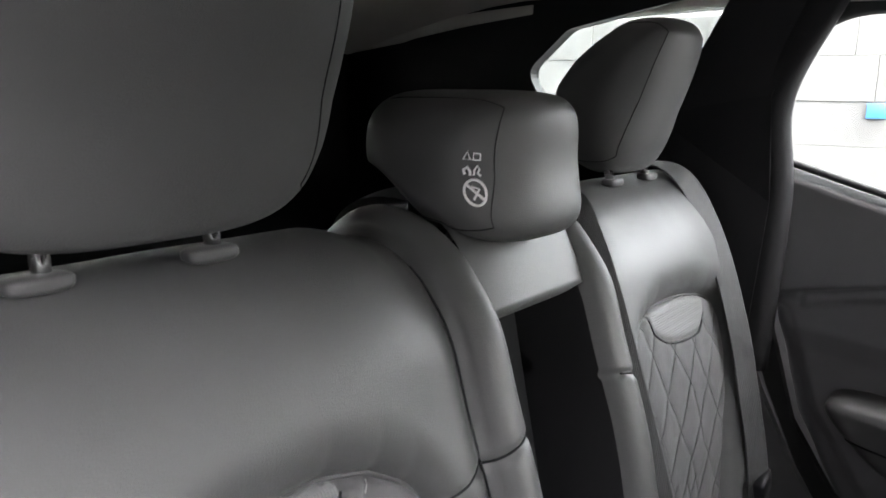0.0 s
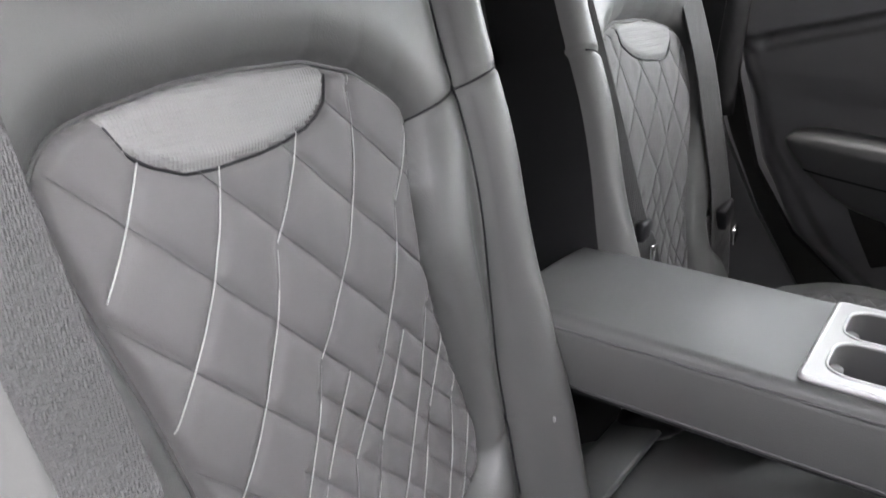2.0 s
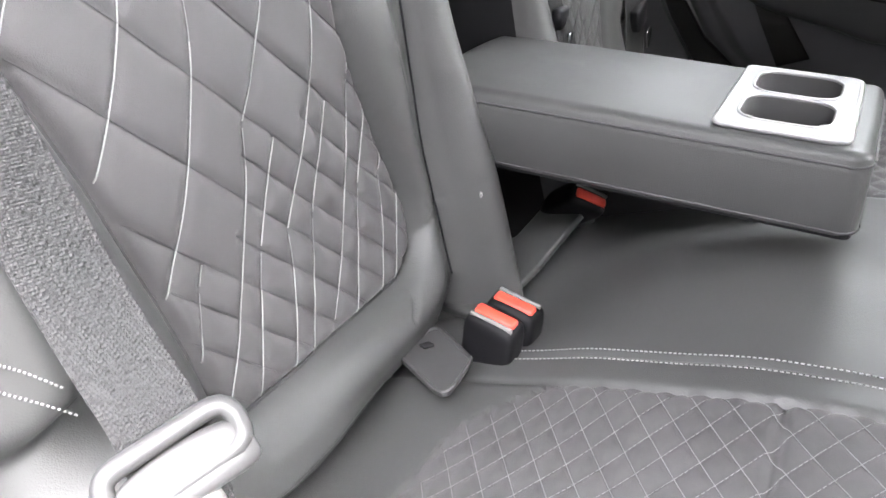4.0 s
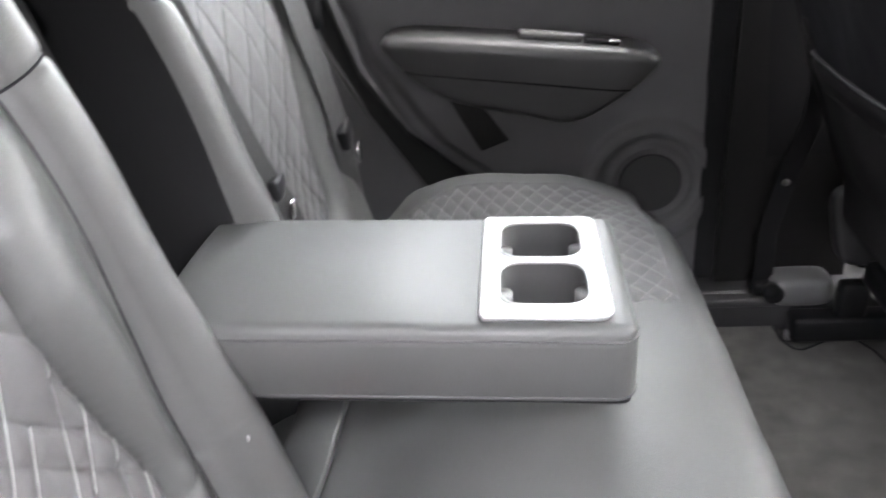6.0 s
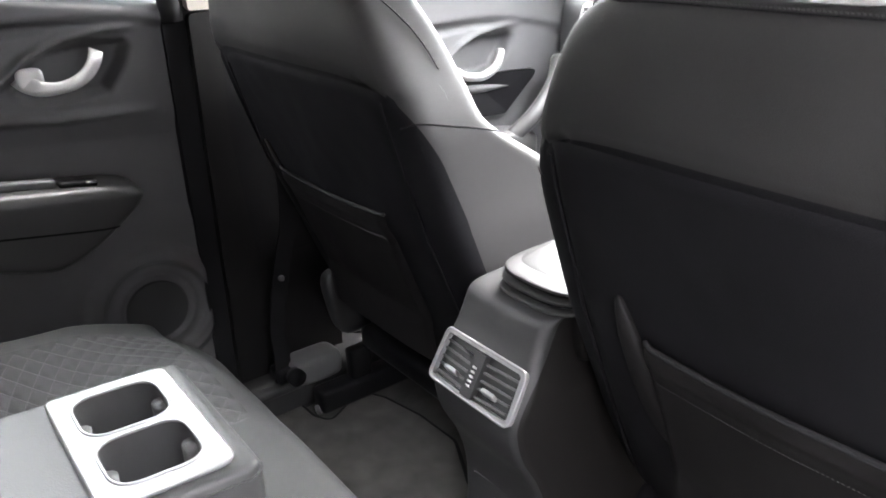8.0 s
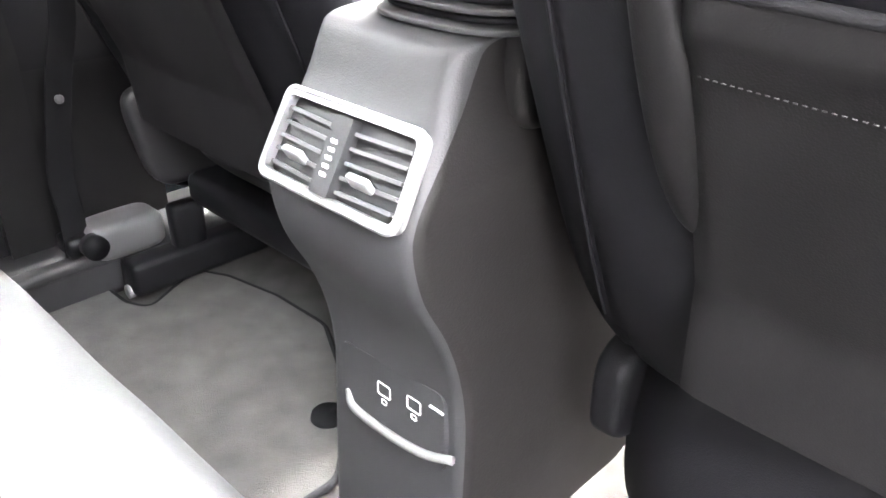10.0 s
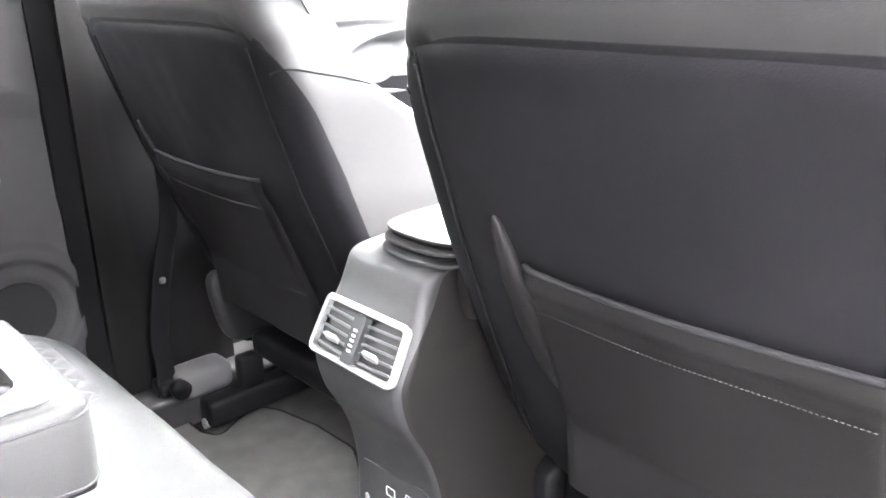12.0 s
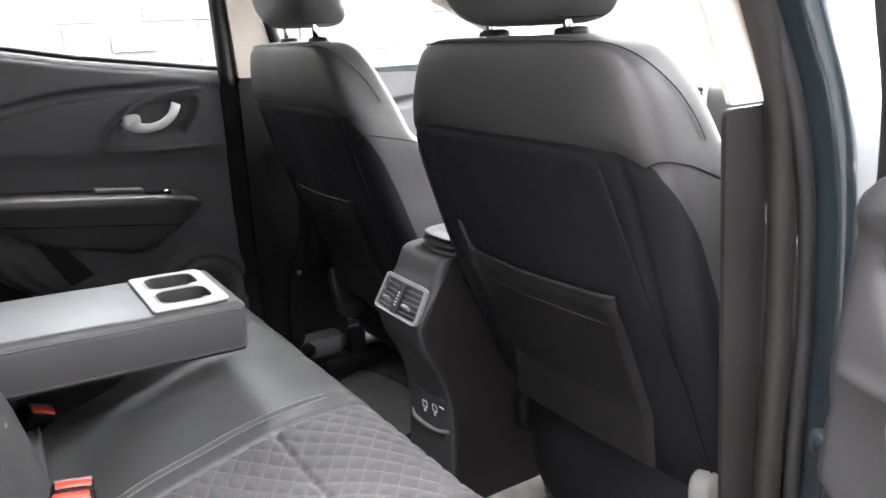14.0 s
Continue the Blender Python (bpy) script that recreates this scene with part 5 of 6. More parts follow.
# ---- centre console ----
def console():
    ob = thing("centre_console", "dark plastic centre console with rear air vents", "console", at=(0.75, 0, 0.36))
    # rear face profile from the top down
    face = Profile([(0.80, 0.872), (0.72, 0.871), (0.675, 0.869), (0.655, 0.864), (0.646, 0.850), (0.634, 0.826), (0.610, 0.790), (0.594, 0.760), (0.592, 0.738), (0.602, 0.700), (0.626, 0.655), (0.642, 0.610), (0.650, 0.560), (0.650, 0.50), (0.648, 0.44), (0.645, 0.36)])
    half = lambda z, u: 0.085 + 0.011 * smooth_step((0.75 - z) / 0.3) if u > 0 else 0.083 - 0.017 * smooth_step((z - 0.77) / 0.08)

    def place(u, v):
        x, z, nx, nz = face.at(v)
        w = half(z, u)
        R = 0.014
        a = abs(u)
        if a < w - R:
            y, d = a, 0.0
        else:
            e = a - (w - R)
            if e < R * math.pi / 2:
                y, d = w - R + R * math.sin(e / R), R * (1 - math.cos(e / R))
            else:
                y, d = w, R + e - R * math.pi / 2
        bow = 0.004 * (u / w) ** 2 if a < w else 0.004
        return (x + d + bow, math.copysign(y, u), z - 0.10 * min(d, 0.02) * smooth_step((z - 0.78) / 0.07))

    us = span(-0.55, -0.11, 14) + span(-0.105, 0.105, 70) + span(0.11, 0.55, 14)
    # flanks take a darker colour than the rear face, standing in for their shade
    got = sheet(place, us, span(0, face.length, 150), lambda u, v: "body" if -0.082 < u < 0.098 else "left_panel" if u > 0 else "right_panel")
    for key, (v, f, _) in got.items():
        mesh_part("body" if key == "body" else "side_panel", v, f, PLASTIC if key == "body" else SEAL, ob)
    # lid of the front armrest: padded top over two thin dark rims
    bow = lambda x, y: 1.6 * y * y * smooth_step(-x / 0.08)
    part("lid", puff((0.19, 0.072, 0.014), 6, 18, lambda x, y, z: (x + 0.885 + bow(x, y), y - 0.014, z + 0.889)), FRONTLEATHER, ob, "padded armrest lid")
    for z, back, deep, mat, name in ((0.8725, 0.668, 0.0042, PLASTIC, "lid_base"), (0.8790, 0.676, 0.0036, BLACK, "lid_groove"), (0.8850, 0.671, 0.0040, PLASTIC, "lid_lip"), (0.8910, 0.680, 0.0036, BLACK, "lid_groove"), (0.8965, 0.676, 0.0036, PLASTIC, "lid_lip")):
        part(name, puff((0.12, 0.0735 if mat is PLASTIC else 0.069, deep), 5, 14, lambda x, y, q: (x + back + 0.12 + bow(x, y), y - 0.014, q + z)), mat, ob)
    # same shade-darkened colour as the flank beneath it
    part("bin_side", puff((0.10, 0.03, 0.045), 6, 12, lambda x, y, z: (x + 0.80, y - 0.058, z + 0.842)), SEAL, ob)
    # vents
    A, B = Vector((0.6225, 0, 0.8165)), Vector((0.5885, 0, 0.756))
    down = (B - A).normalized()
    out = Vector((down.z, 0, -down.x)).normalized()
    if out.x > 0:
        out = -out
    C = (A + B) / 2 + out * 0.004
    L = (B - A).length / 2
    lift = lambda a, b, d: C + Vector((0, a, 0)) - down * b - out * (d - 0.004) + Vector((0.004 * (a / 0.07) ** 2, 0, 0))
    frame_loop = round_loop([(-0.0735, L), (0.0735, L), (0.077, -L), (-0.077, -L)], 0.010)
    hole = round_loop([(-0.0680, L - 0.0054), (0.0680, L - 0.0054), (0.0712, -L + 0.0054), (-0.0712, -L + 0.0054)], 0.006)
    vent = part("vent_frame", slab(frame_loop, lift, 0.008, [hole]), SILVER, ob, "bright silver vent surround", smooth=False)
    part("frame_edge", tube([lift(a, b, 0.001) for a, b in frame_loop], 0.0022, 6, True), SILVER, vent)
    part("vent_well", slab(hole, lambda a, b, d: lift(a, b, d + 0.018), 0.004), BLACK, vent, smooth=False)
    part("vent_divider", slab(round_loop([(-0.010, L - 0.006), (0.010, L - 0.006), (0.010, -L + 0.006), (-0.010, -L + 0.006)], 0.003), lambda a, b, d: lift(a, b, d - 0.001), 0.010), PLASTIC, vent, smooth=False)
    for i in range(5):
        part("thumbwheel_tooth", box(lift(0.0, 0.010 - 0.006 * i, -0.002), (0.002, 0.006, 0.003), 0.0005), PRINT, vent)
    for s in (-1, 1):
        for k in range(5):
            b = L - 0.015 - k * 0.0105
            part("slat", slab(round_loop([(s * 0.0125, b + 0.0014), (s * 0.066, b + 0.0014), (s * 0.066, b - 0.0014), (s * 0.0125, b - 0.0014)][:: s], 0.001, 2), lambda a, bb, d: lift(a, bb, d + 0.002), 0.004), GRIPGREY, vent, smooth=False)
        part("vent_tab", box(lift(s * 0.036, -0.010, -0.001), (0.006, 0.022, 0.012), 0.002, Euler((0, radians(-30), 0)).to_matrix()), SILVER, vent, "bright vent slider")
    # sockets under the vents
    panel = lambda a, b, d: Vector((0.6475 + d, a, b))
    sock = part("socket_panel", slab(round_loop([(-0.066, 0.505), (0.066, 0.498), (0.066, 0.580), (-0.066, 0.590)], 0.012), panel, 0.02), PLASTIC, ob, "dark socket panel", smooth=False)
    for y, zz in ((0.007, 0.555), (-0.031, 0.561)):
        part("socket_rim", tube([panel(y + a, zz + b, -0.001) for a, b in round_loop([(-0.008, -0.0065), (0.008, -0.0065), (0.008, 0.0065), (-0.008, 0.0065)], 0.002)], 0.0007, 4, True), PRINT, sock)
        part("socket_mark", tube([panel(y + a, zz - 0.013 + b, -0.001) for a, b in round_loop([(-0.003, -0.0025), (0.003, -0.0025), (0.003, 0.0025), (-0.003, 0.0025)], 0.001, 2)], 0.0006, 4, True), PRINT, sock)
    part("socket_line", box(panel(-0.058, 0.572, -0.001), (0.002, 0.016, 0.002), 0.0005), PRINT, sock)
    part("foot_strip", tube(curve_points([(0.650, 0.060, 0.526), (0.645, 0.048, 0.513), (0.643, 0.0, 0.513), (0.643, -0.045, 0.519), (0.648, -0.076, 0.528)], 8), 0.0042, 8), GREYP, ob, "grey strip at the foot of the console")
    part("floor_clip", rod((0.716, 0.190, 0.362), (0.716, 0.190, 0.378), 0.024, 0.020), BLACK, ob)
    return ob


console()


# ---- front seats ----
def front_seat(s, label):
    ob = thing("front_seat", label, "car seat", "front seats", at=(0.85, s * 0.385, 0.36))
    cy = s * 0.378
    W, T, HT = 0.279, 0.078, 0.330
    Z0 = 0.925
    lean = 0.33

    SEAM = 0.635

    def seam_z(side):
        """Height of the yoke's seam, falling towards the sides."""
        m = 0.9
        for _ in range(5):
            m = (1 + min(1.0, side / m) ** 6.5 + SEAM ** 6.5) ** (-1 / 6.5)
        return Z0 + SEAM * m * HT

    def shape(x, y, z):
        t = z / HT
        # narrower shoulders above, waist below
        k = 1 - (0.10 if y * s > 0 else 0.19) * smooth_step((t - 0.35) / 0.65) - 0.04 * smooth_step(-t)
        yy = y * k * (1.03 if y > 0 else 1.0)
        side = abs(y) / W
        if x > 0:
            x2 = x * (1 - 0.3 * smooth_step((t - 0.1) / 0.4)) + 0.085 * smooth_step((side - 0.55) / 0.3) * (1 - smooth_step((t - 0.12) / 0.36))
        else:
            x2 = x * (1.0 - 0.25 * smooth_step((t - 0.6) / 0.4))
            x2 -= 0.012 * (1 - side ** 2)
            # seam under the yoke
            zz = Z0 + z
            x2 += 0.005 * math.exp(-((zz - seam_z(side)) / 0.005) ** 2)
            # seams beside the back panel
            if zz < seam_z(side):
                x2 += 0.005 * math.exp(-((side - 0.80) / 0.02) ** 2)
        return (0.715 + x2 - lean * z + 0.02 * max(0, -t), cy + yy, Z0 + z)

    # one padded block: leather in front, black cover behind, yoke above the seam
    bm = bmesh.new()
    bmesh.ops.create_cube(bm, size=2.0)
    bmesh.ops.subdivide_edges(bm, edges=bm.edges[:], cuts=59, use_grid_fill=True)
    slots = []
    for face in bm.faces:
        q = face.calc_center_median()
        rear = q.x < -0.99 or (abs(q.y) > 0.99 and q.x < -0.4333)
        slots.append((2 if q.z > SEAM else 1) if rear else 2 if q.z > 0.99 and q.x < 0.2 else 1 if q.z < -0.99 else 0)
    # the edge between cover and leather runs back towards the yoke's corner
    for vert in bm.verts:
        q, e = vert.co.copy(), float(np.interp(vert.co.z, [0.06, 0.32, 0.47, SEAM], [-0.4333, -0.55, -0.72, -0.95]))
        vert.co.x = -1 + (e + 1) * (q.x + 1) / 0.5667 if q.x < -0.4333 else e + (1 - e) * (q.x + 0.4333) / 1.4333
    for vert in bm.verts:
        q = vert.co * sum(abs(k) ** 6.5 for k in vert.co) ** (-1 / 6.5)
        vert.co = Vector(shape(q.x * T, q.y * W, q.z * HT))
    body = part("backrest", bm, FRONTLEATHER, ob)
    body.data.materials.append(BACKING)
    body.data.materials.append(YOKE)
    for p, slot in zip(body.data.polygons, slots):
        p.material_index = slot

    def back_x(y, z):
        """Rear surface of the backrest."""
        zz = z - Z0
        t = zz / HT
        k = 1 - (0.10 if y * s > 0 else 0.19) * smooth_step((t - 0.35) / 0.65) - 0.04 * smooth_step(-t)
        side = min(0.999, abs(y) / (W * k))
        rim = max(0.0, 1 - side ** 6.5 - abs(t) ** 6.5) ** (1 / 6.5)
        return 0.715 - T * rim * (1 - 0.25 * smooth_step((t - 0.6) / 0.4)) - 0.012 * (1 - side ** 2) - lean * zz + 0.02 * max(0, -t)

    lim = lambda u, z: min(0.232, 0.188 + 0.15 * (1.11 - z)) if u * s > 0 else 0.236

    def panel(u, v):
        top = seam_z(0.8 * abs(u)) - 0.006
        z = 0.655 + (top - 0.655) * v
        y = u * lim(u, z)
        e = min((1 - abs(u)) * lim(u, z) / 0.02, (top - z) / 0.02, 1.0)
        sag = 0.007 * math.sin(math.pi * (z - 0.66) / 0.47)
        return (back_x(y, z) - 0.0035 * math.sqrt(max(0.0, 1 - (1 - max(0, e)) ** 2)) + sag * 0.2 - 0.0022 * noise.noise((y * 11, z * 9, s)) - 0.0006 * noise.noise((y * 30, z * 26, s)), cy + y, z)
    v, f, _ = sheet(panel, span(-1, 1, 70), span(0, 1, 70))["all"]
    mesh_part("back_panel", v, f, BACKING, ob, "black seat back panel")

    def pocket(u, v):
        top = 0.934 - 0.006 * math.cos(u / 0.165 * math.pi / 2)
        z = 0.665 + (top - 0.665) * v
        e = max(0.0, min((0.166 + u) / 0.012, (0.146 - u) / 0.012, 1.0))
        hem = 0.004 * math.exp(-((v - 0.93) / 0.05) ** 2)
        slack = 0.003 * noise.noise((u * 9, z * 7, 4 + s))
        zc = max(z, 0.75)
        return (back_x(u, zc) + 0.1 * (zc - z) - 0.006 - (0.008 + slack) * math.sin(math.pi * min(1, v * 0.62 + 0.1)) * e - hem, cy + u, z)
    v, f, _ = sheet(pocket, span(-0.166, 0.146, 60), span(0, 1, 50))["all"]
    pk = mesh_part("map_pocket", v, f, POCKET, ob, "slack black map pocket")
    part("pocket_hem", tube([Vector(pocket(u, 1.0)) + Vector((0.0015, 0, 0)) for u in span(-0.164, 0.144, 50)], 0.0035, 8), FABRIC, pk)
    run = [Vector(pocket(u, 0.845)) + Vector((-0.0006, 0, 0)) for u in span(-0.150, 0.138, 140)]
    part("pocket_stitching", merge(*[tube(run[i:i + 2], 0.0004, 4) for i in range(0, 139, 2)]), BACKTHREAD, pk, kind="stuff")
    # stitched seam from the panel's corner round the outer side
    def cover(a, b, c):
        m = (abs(a) ** 6.5 + abs(b) ** 6.5 + abs(c) ** 6.5) ** (-1 / 6.5)
        return shape(a * m * T * 1.01, b * m * W * 1.003, c * m * HT)
    track = [cover(-1, s * b, SEAM) for b in span(0.78, 1, 20)] + [cover(-a, s, SEAM - 0.10 * (1 - a)) for a in span(0.95, -0.6, 30)]
    part("seam_stitching", tube(track, 0.0009, 6), BACKING, ob)
    part("seam", tube([cover(-a, -s, 0.50 - 0.06 * (1 - a)) for a in span(0.95, -0.95, 40)], 0.0009, 6), BACKING, ob)
    # piping up both edges of the back
    for q in (-1, 1):
        part("piping", tube([(back_x(q * lim(q, z), z) - 0.003, cy + q * lim(q, z), z) for z in span(0.66, 1.105, 50)], 0.0015, 8), BACKING, ob)
    # loose fold of leather beside the map pocket
    part("side_fold", puff((0.011, 0.017, 0.095), 2.2, 18, lambda x, y, z: (x + back_x(0.158, 0.882 + z) - 0.004, cy + 0.158 + y * (1 - 0.35 * z / 0.095) + 0.13 * z, 0.882 + z)), POCKET, ob)
    # corded seam over the shoulders, between back and side
    def rim(theta, depth):
        q = Vector((depth, math.sin(theta), math.cos(theta)))
        m = max(abs(q.y), abs(q.z))
        q = Vector((depth, q.y / m, q.z / m))
        k = (abs(q.x) ** 6.5 + abs(q.y) ** 6.5 + abs(q.z) ** 6.5) ** (-1 / 6.5)
        return shape(q.x * k * T * 1.015, q.y * k * W * 1.007, q.z * k * HT * 1.007)
    part("piping", tube([rim(a, -0.76 + 0.9 * smooth_step((abs(a) - 0.55) / 0.42)) for a in span(radians(-57), radians(57), 120)], 0.0008, 6), BACKING, ob)
    dots = [rim(a, -0.72 + 0.9 * smooth_step((abs(a) - 0.55) / 0.42)) for a in span(radians(-57), radians(57), 300)]
    part("shoulder_stitching", merge(*[tube(dots[i:i + 2], 0.0006, 4) for i in range(0, 298, 2)]), BACKTHREAD, ob, "fine stitching along the shoulder seam", kind="stuff")
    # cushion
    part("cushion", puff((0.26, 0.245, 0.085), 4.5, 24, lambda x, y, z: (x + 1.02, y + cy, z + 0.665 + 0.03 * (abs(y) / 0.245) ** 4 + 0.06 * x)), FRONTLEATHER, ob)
    part("side_cover", puff((0.22, 0.022, 0.055), 5, 12, lambda x, y, z: (x + 0.98, y + cy + 0.235, z + 0.565)), BLACK, ob)
    part("side_cover", puff((0.22, 0.022, 0.055), 5, 12, lambda x, y, z: (x + 0.98, y + cy - 0.235, z + 0.565)), BLACK, ob)
    # the driver's side cover is coloured paler for the light falling on it
    part("recliner_cover", puff((0.055, 0.022, 0.075), 4, 10, lambda x, y, z: (x + 0.775 - 0.2 * z, y + cy + s * 0.225, z + 0.605)), GREYP if s < 0 else PLASTIC, ob, "grey recliner cover")
    if s < 0:
        skirt = Profile([(0.775, 0.66), (0.752, 0.60), (0.742, 0.54), (0.750, 0.47), (0.775, 0.415), (0.83, 0.40)])
        mesh_part("lower_cover", *sheet(lambda u, v: (skirt.at(v)[0] + 0.05 * abs(u / 0.225) ** 5, cy + u, skirt.at(v)[1]), span(-0.225, 0.225, 24), span(0, skirt.length, 24))["all"][:2], BACKING, ob, "black cloth cover under the seat back")
    part("base_frame", box((0.98, cy, 0.53), (0.42, 0.40, 0.05), 0.015), BLACK, ob)
    for q in (-1, 1):
        near = 0.66 if q * s > 0 else 0.80
        rail = part("rail", box(((near + 1.22) / 2, cy + q * 0.19, 0.425), (1.22 - near, 0.045, 0.05), 0.008), BLACK, ob)
        part("rail_leg", box((near + 0.10, cy + q * 0.19, 0.465), (0.05, 0.03, 0.10), 0.008), BLACK, ob)
        part("rail_bolt", rod((near + 0.008, cy + q * 0.19, 0.405), (near - 0.004, cy + q * 0.19, 0.405), 0.010), STEEL, rail)
    return ob


front_seat(-1, "black leather driver's seat seen from behind with map pocket")
front_seat(1, "black leather front passenger seat with map pocket")
headrest("dark leather front headrest on chrome posts", 0.595, -0.388, 1.366, (0.060, 0.142, 0.100), lean=0.18, posts=0.080, post_len=0.05, foot=0.613, group="front headrests")
headrest("dark leather front headrest on chrome posts", 0.595, 0.385, 1.382, (0.060, 0.142, 0.100), lean=0.18, posts=0.080, post_len=0.05, foot=0.613, group="front headrests")
for cy in (-0.388, 0.385):
    for dy in (-0.08, 0.08):
        c = (0.615, cy + dy, 1.256)
        part("headrest_guide", puff((0.016, 0.022, 0.008), 3.5, 8, lambda x, y, z: (x + c[0], y + c[1], z + c[2])), BLACK, None, "black headrest guide on the seat top", category="headrest guide")


# ---- dashboard and wheel ----
def dashboard():
    ob = thing("dashboard", "grey moulded dashboard with louvred vents", "dashboard", at=(1.6, 0, 0.7))
    prof = Profile([(1.80, 1.05), (1.70, 1.075), (1.58, 1.10), (1.50, 1.122), (1.458, 1.110), (1.446, 1.05), (1.448, 0.97), (1.47, 0.88), (1.53, 0.76), (1.60, 0.62)])
    v, f, _ = sheet(lambda u, w: (prof.at(w)[0] + 0.10 * abs(u / 0.72) ** 3 * 0.3, u, prof.at(w)[1] + (0.035 * math.exp(-((u + 0.38) / 0.16) ** 2) if prof.at(w)[0] < 1.6 and prof.at(w)[1] > 1.0 else 0)), span(-0.73, 0.73, 70), span(0, prof.length, 60))["all"]
    mesh_part("top_pad", v, f, PLASTIC, ob)
    for y, w in ((0.57, 0.07), (0.07, 0.055), (-0.197, 0.055), (-0.64, 0.07)):
        loop = round_loop([(-w, -0.035), (w, -0.035), (w * 0.9, 0.035), (-w * 0.9, 0.035)], 0.012)
        inner = round_loop([(-w + 0.008, -0.027), (w - 0.008, -0.027), (w * 0.9 - 0.008, 0.027), (-w * 0.9 + 0.008, 0.027)], 0.010)
        lift = lambda a, b, d: (1.440 + d + 0.25 * b, y + a, 1.082 + b)
        vent = part("vent_surround", slab(loop, lift, 0.012, [inner]), SILVER, ob, smooth=False)
        part("vent_well", slab(inner, lambda a, b, d: lift(a, b, d + 0.010), 0.004), BLACK, vent, smooth=False)
        for k in range(6):
            part("slat", box(lift(0, -0.022 + 0.009 * k, 0.004), (0.012, 2 * w - 0.024, 0.003), 0.001), SATIN, vent)
    part("screen", box((1.455, 0, 0.93), (0.012, 0.20, 0.13), 0.004), BLACK, ob)
    part("centre_stack", puff((0.10, 0.12, 0.16), 5, 12, lambda x, y, z: (x + 1.50, y, z + 0.80)), PLASTIC, ob)
    return ob


dashboard()


def steering_wheel():
    ob = thing("steering_wheel", "dark leather steering wheel before the driver", "steering wheel", at=(1.37, -0.385, 0.95))
    c = Vector((1.37, -0.385, 0.995))
    m = Euler((0, radians(-66), 0)).to_matrix()
    ring = [c + m @ Vector((0.185 * math.cos(a), 0.185 * math.sin(a), 0)) for a in span(0, 2 * math.pi, 48)[:-1]]
    part("rim", tube(ring, 0.016, 12, True), LEATHER, ob)
    part("hub", puff((0.065, 0.075, 0.03), 3.5, 12, lambda x, y, z: c + m @ Vector((x, y, z - 0.01))), PLASTIC, ob)
    for a in (90, 270, 180):
        d = Vector((math.cos(radians(a)), math.sin(radians(a)), 0))
        part("spoke", tube([c + m @ (d * 0.05), c + m @ (d * 0.12), c + m @ (d * 0.18)], 0.014, 8), SILVER, ob)
    part("column", rod(c + m @ Vector((0, 0, -0.02)), c + m @ Vector((0, 0, -0.26)), 0.045), BLACK, ob)


steering_wheel()


# ---- things on the floor ----
def floor_mat():
    outline = round_loop([(0.42, 0.105), (0.66, 0.105), (0.752, 0.19), (0.835, 0.35), (0.832, 0.46), (0.812, 0.56), (0.785, 0.612), (0.735, 0.590), (0.680, 0.560), (0.662, 0.60), (0.660, 0.67), (0.62, 0.69), (0.56, 0.67), (0.42, 0.67)], [0.02, 0.03, 0.04, 0.05, 0.04, 0.03, 0.02, 0.03, 0.02, 0.02, 0.02, 0.02, 0.03, 0.02])
    ob = part("floor_mat", slab(outline, lambda a, b, d: (a, b, 0.372 - d), 0.010), MATPILE, None, "grey carpet mat with a shaped front edge", category="floor mat", smooth=False)
    part("binding", tube([(a, b, 0.368) for a, b in outline], 0.005, 6, True), FABRIC, ob)


floor_mat()
part("rail_cover", puff((0.055, 0.035, 0.028), 5, 10, lambda x, y, z: (x + 0.70, y + 0.655, z + 0.455)), GRIPGREY, None, "pale grey sill end cover", category="cover")
part("sill_bracket", merge(box((0.640, 0.665, 0.455), (0.05, 0.05, 0.03), 0.008), rod((0.645, 0.635, 0.46), (0.645, 0.615, 0.46), 0.018)), BLACK, None, "black belt anchor on the sill", category="bracket")
part("sill_plate", box((0.58, 0.655, 0.432), (0.30, 0.05, 0.018), 0.006), PLASTIC, None, "dark plastic sill plate", category="sill plate")


# ---- outside ----
ground = mesh_part("ground", *sheet(lambda u, v: (u, v, -0.002 * (abs(u) + abs(v))), span(-400, 400, 8), span(-400, 400, 8))["all"][:2], ASPHALT, None, "grey asphalt yard", kind="structure", category="ground")


def yard_wall():
    ob = tagged(new("yard_wall"), "pale rough concrete yard wall", "wall", "", "structure")
    rnd = random.Random(4)
    for row in range(6):
        x = -9.0 + (0.55 if row % 2 else 0)
        while x < 16:
            w = rnd.uniform(0.9, 1.3)
            part("block", box((x + w / 2, 6.5 + rnd.uniform(-0.01, 0.01), 0.02 + row * 0.36 + 0.17), (w - 0.003, 0.25, 0.358), 0.003, None, 1), CONCRETE, ob, smooth=False)
            x += w
    part("wall_core", box((3.5, 6.56, 1.05), (25, 0.18, 2.1), 0.02), CONCRETE, ob, smooth=False)
    part("sign", box((1.45, 6.355, 1.30), (0.42, 0.02, 0.20), 0.004), WHITE, ob, "plain white sign plate")
    part("sign", box((-0.82, 6.355, 1.38), (0.15, 0.02, 0.12), 0.004), BLUE, ob, "plain blue sign plate")


yard_wall()


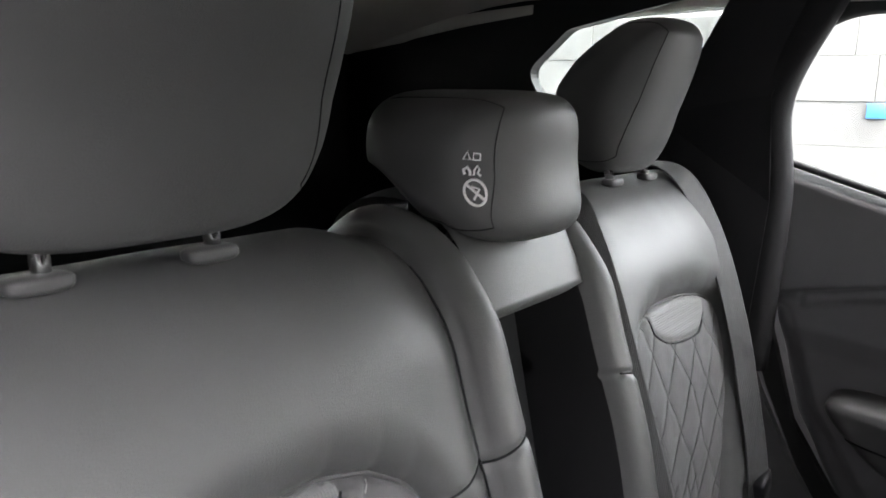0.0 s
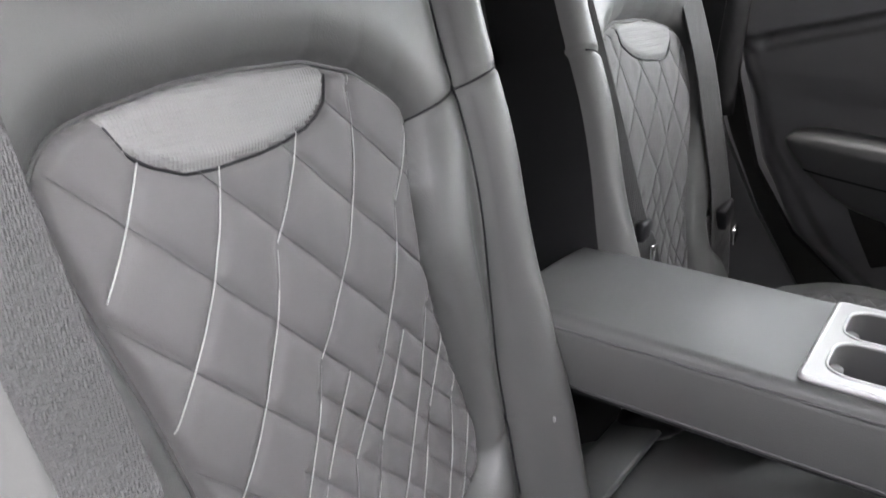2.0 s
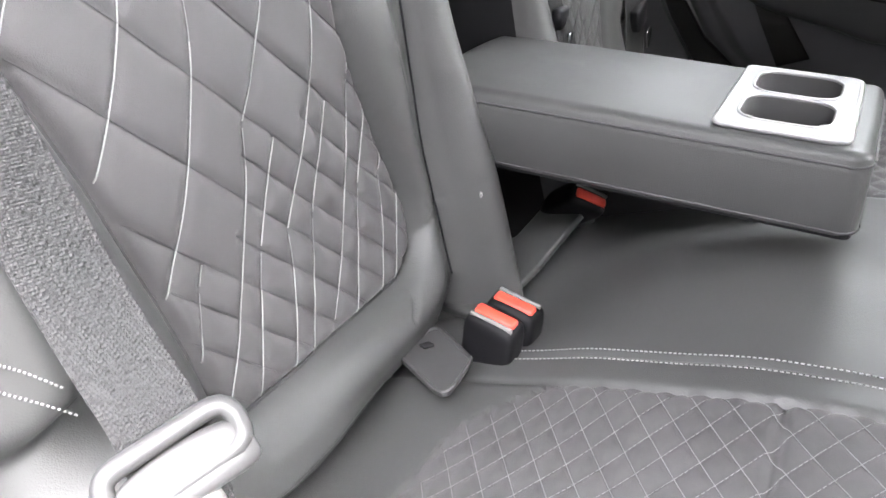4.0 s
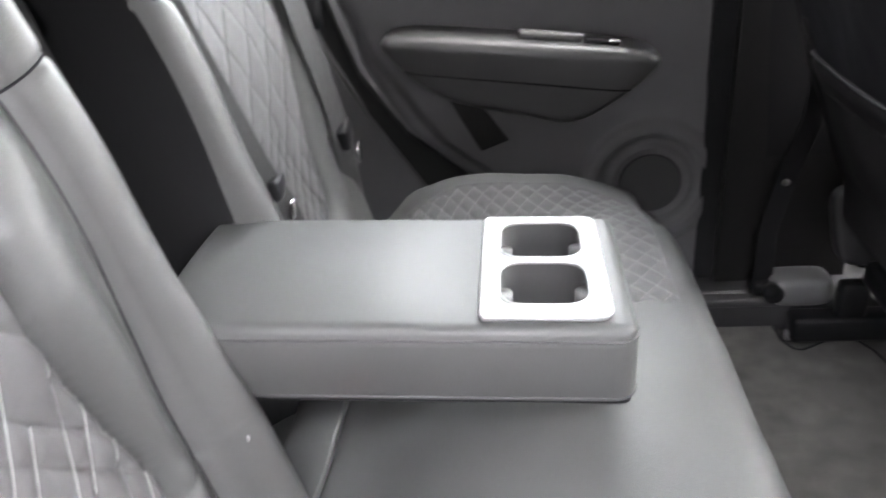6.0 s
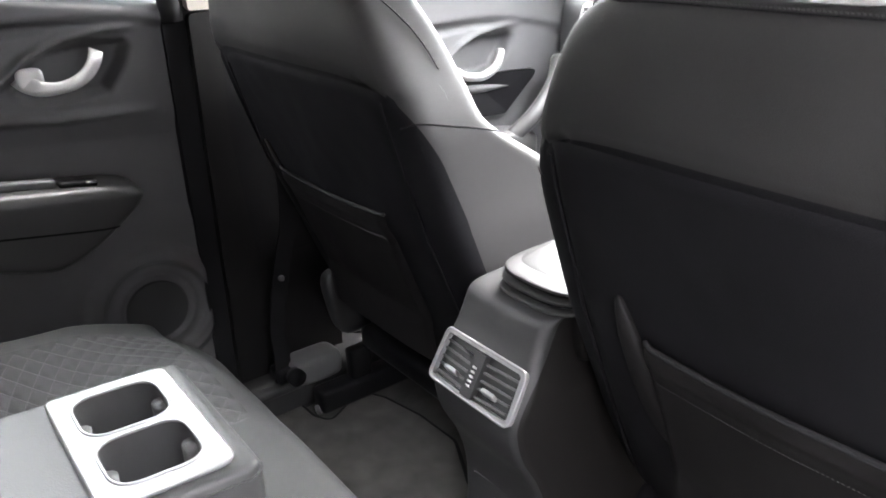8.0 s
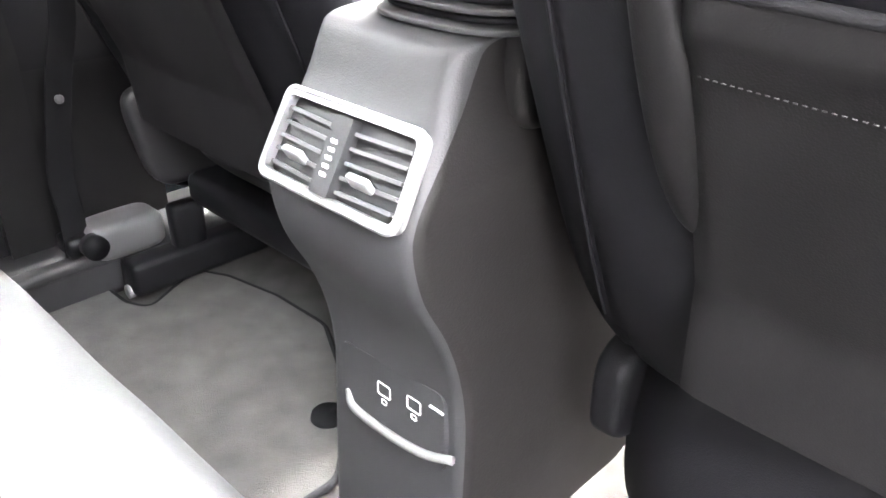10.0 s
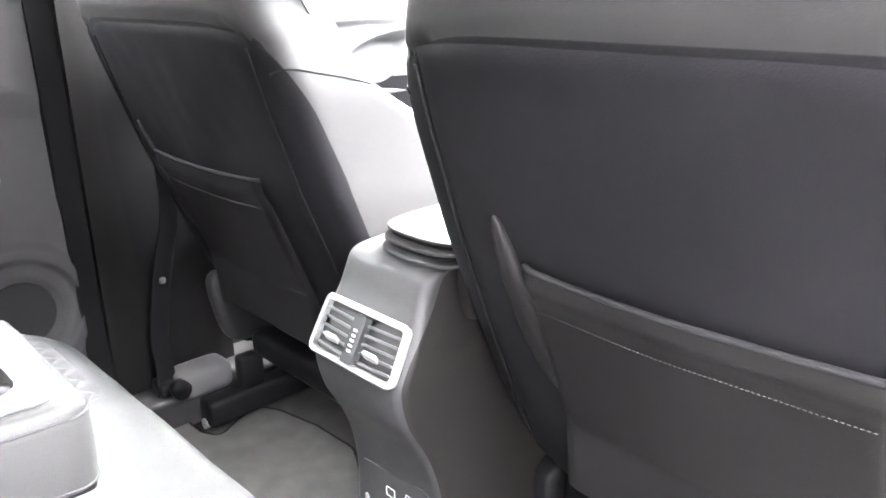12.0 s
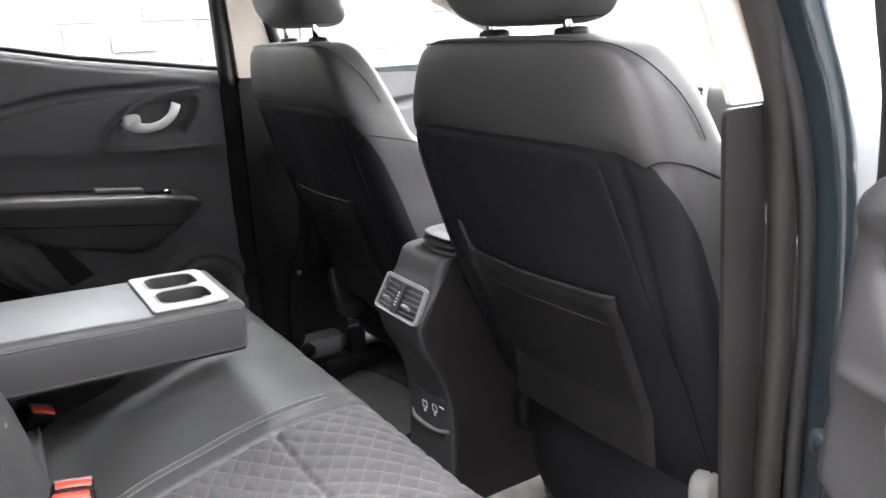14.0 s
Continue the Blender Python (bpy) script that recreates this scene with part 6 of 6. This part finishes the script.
def building(name, x, y, w, d, h, label, cols, rows, face, mat=None):
    ob = thing(name, label, "building", at=(x, y, 0))
    part("wall", box((x, y, h / 2), (w, d, h), 0.03), mat or RENDERED, ob, smooth=False)
    part("roof", box((x, y, h + 0.12), (w + 0.4, d + 0.4, 0.25), 0.05), CONCRETE, ob, smooth=False)
    for i in range(cols if face != "n" else 0):
        for j in range(rows):
            if face == "y":
                c = (x - w / 2 + (i + 0.5) * w / cols, y - d / 2 - 0.02, 1.6 + j * 2.9)
                s = (w / cols * 0.5, 0.06, 1.3)
            else:
                c = (x + w / 2 + 0.02, y - d / 2 + (i + 0.5) * d / cols, 1.6 + j * 2.9)
                s = (0.06, d / cols * 0.5, 1.3)
            win = part("window", box(c, s, 0.01), BLACK, ob, smooth=False)
            part("sill", box((c[0], c[1] - 0.05, c[2] - 0.7) if face == "y" else (c[0] + 0.05, c[1], c[2] - 0.7), (s[0] * 1.1 if face == "y" else 0.12, 0.12 if face == "y" else s[1] * 1.1, 0.06), 0.01), CONCRETE, win, smooth=False)
    return ob


building("house", -9, 17, 16, 8, 9.0, "pale rendered building beyond the yard", 5, 3, "y")
# added out of view behind the tailgate to keep sky light from the rear low
building("house", -11, 1, 8, 18, 8.5, "pale rendered building behind the car", 5, 2, "x")
# added out of view: a dark block that holds sky light off the open doorway
building("house", -3, -9.2, 22, 7, 4.2, "plain dark brick garage along the open side of the car", 5, 2, "n", DARKWALL)


def parked_car(x, y, turn, mat, label, big=1.0):
    ob = thing("parked_car", label, "car", "parked cars", at=(x, y, 0))
    m = Matrix.Translation((x, y, 0)) @ Matrix.Rotation(radians(turn), 4, "Z")
    L, W, H = 2.2 * big, 0.9, 1.5 * big
    lift = lambda a, b, d: m @ Vector((a, W - d, b))
    side = [(-L, 0.35), (L, 0.35), (L * 1.0, 0.75), (L * 0.93, 0.92), (L * 0.5, 1.0), (L * 0.2, H), (-L * 0.75, H), (-L * 0.97, 1.0), (-L, 0.75)]
    part("body", slab(round_loop(side, 0.12), lift, 2 * W), mat, ob, sharp=40)
    for yy in (W + 0.002, -W - 0.002):
        for loop in ([(0.42 * L, 1.02), (0.17 * L, H - 0.1), (-0.12 * L, H - 0.1), (-0.12 * L, 1.02)], [(-0.16 * L, 1.02), (-0.16 * L, H - 0.1), (-0.68 * L, H - 0.1), (-0.85 * L, 1.02)]):
            part("side_window", slab(round_loop(loop, 0.05), lambda a, b, d: m @ Vector((a, yy - d * 0.2, b)), 0.01), CARGLASS, ob, smooth=False)
    for xx in (-0.62 * L, 0.62 * L):
        for yy in (-W + 0.08, W - 0.08):
            wheel = part("wheel", rod(m @ Vector((xx, yy - 0.11, 0.32)), m @ Vector((xx, yy + 0.11, 0.32)), 0.32, None, 28), RUBBER, ob)
            part("rim", rod(m @ Vector((xx, yy - 0.115, 0.32)), m @ Vector((xx, yy + 0.115, 0.32)), 0.20, None, 20), SILVER, wheel)
    for yy in (-W * 0.8, W * 0.8):
        part("rear_lamp", puff((0.04, 0.10, 0.14), 4, 8, lambda a, b, c: m @ Vector((a - L * 0.985, b + yy, c + 0.88))), LAMPRED, ob, "red rear lamp")
        part("headlamp", puff((0.05, 0.16, 0.07), 4, 8, lambda a, b, c: m @ Vector((a + L * 0.97, b + yy * 0.9, c + 0.74))), SILVER, ob)
    part("rear_screen", box(m @ Vector((-L * 0.87, 0, 1.24 * big)), (0.03, W * 1.5, 0.42 * big), 0.01, (Matrix.Rotation(radians(turn), 3, "Z") @ Matrix.Rotation(radians(27), 3, "Y"))), CARGLASS, ob, smooth=False)
    return ob


parked_car(6.6, 2.6, 10, WHITE, "white hatchback parked ahead of the car")
parked_car(-5.2, 3.4, 200, BLUE, "blue car parked behind", 0.9)
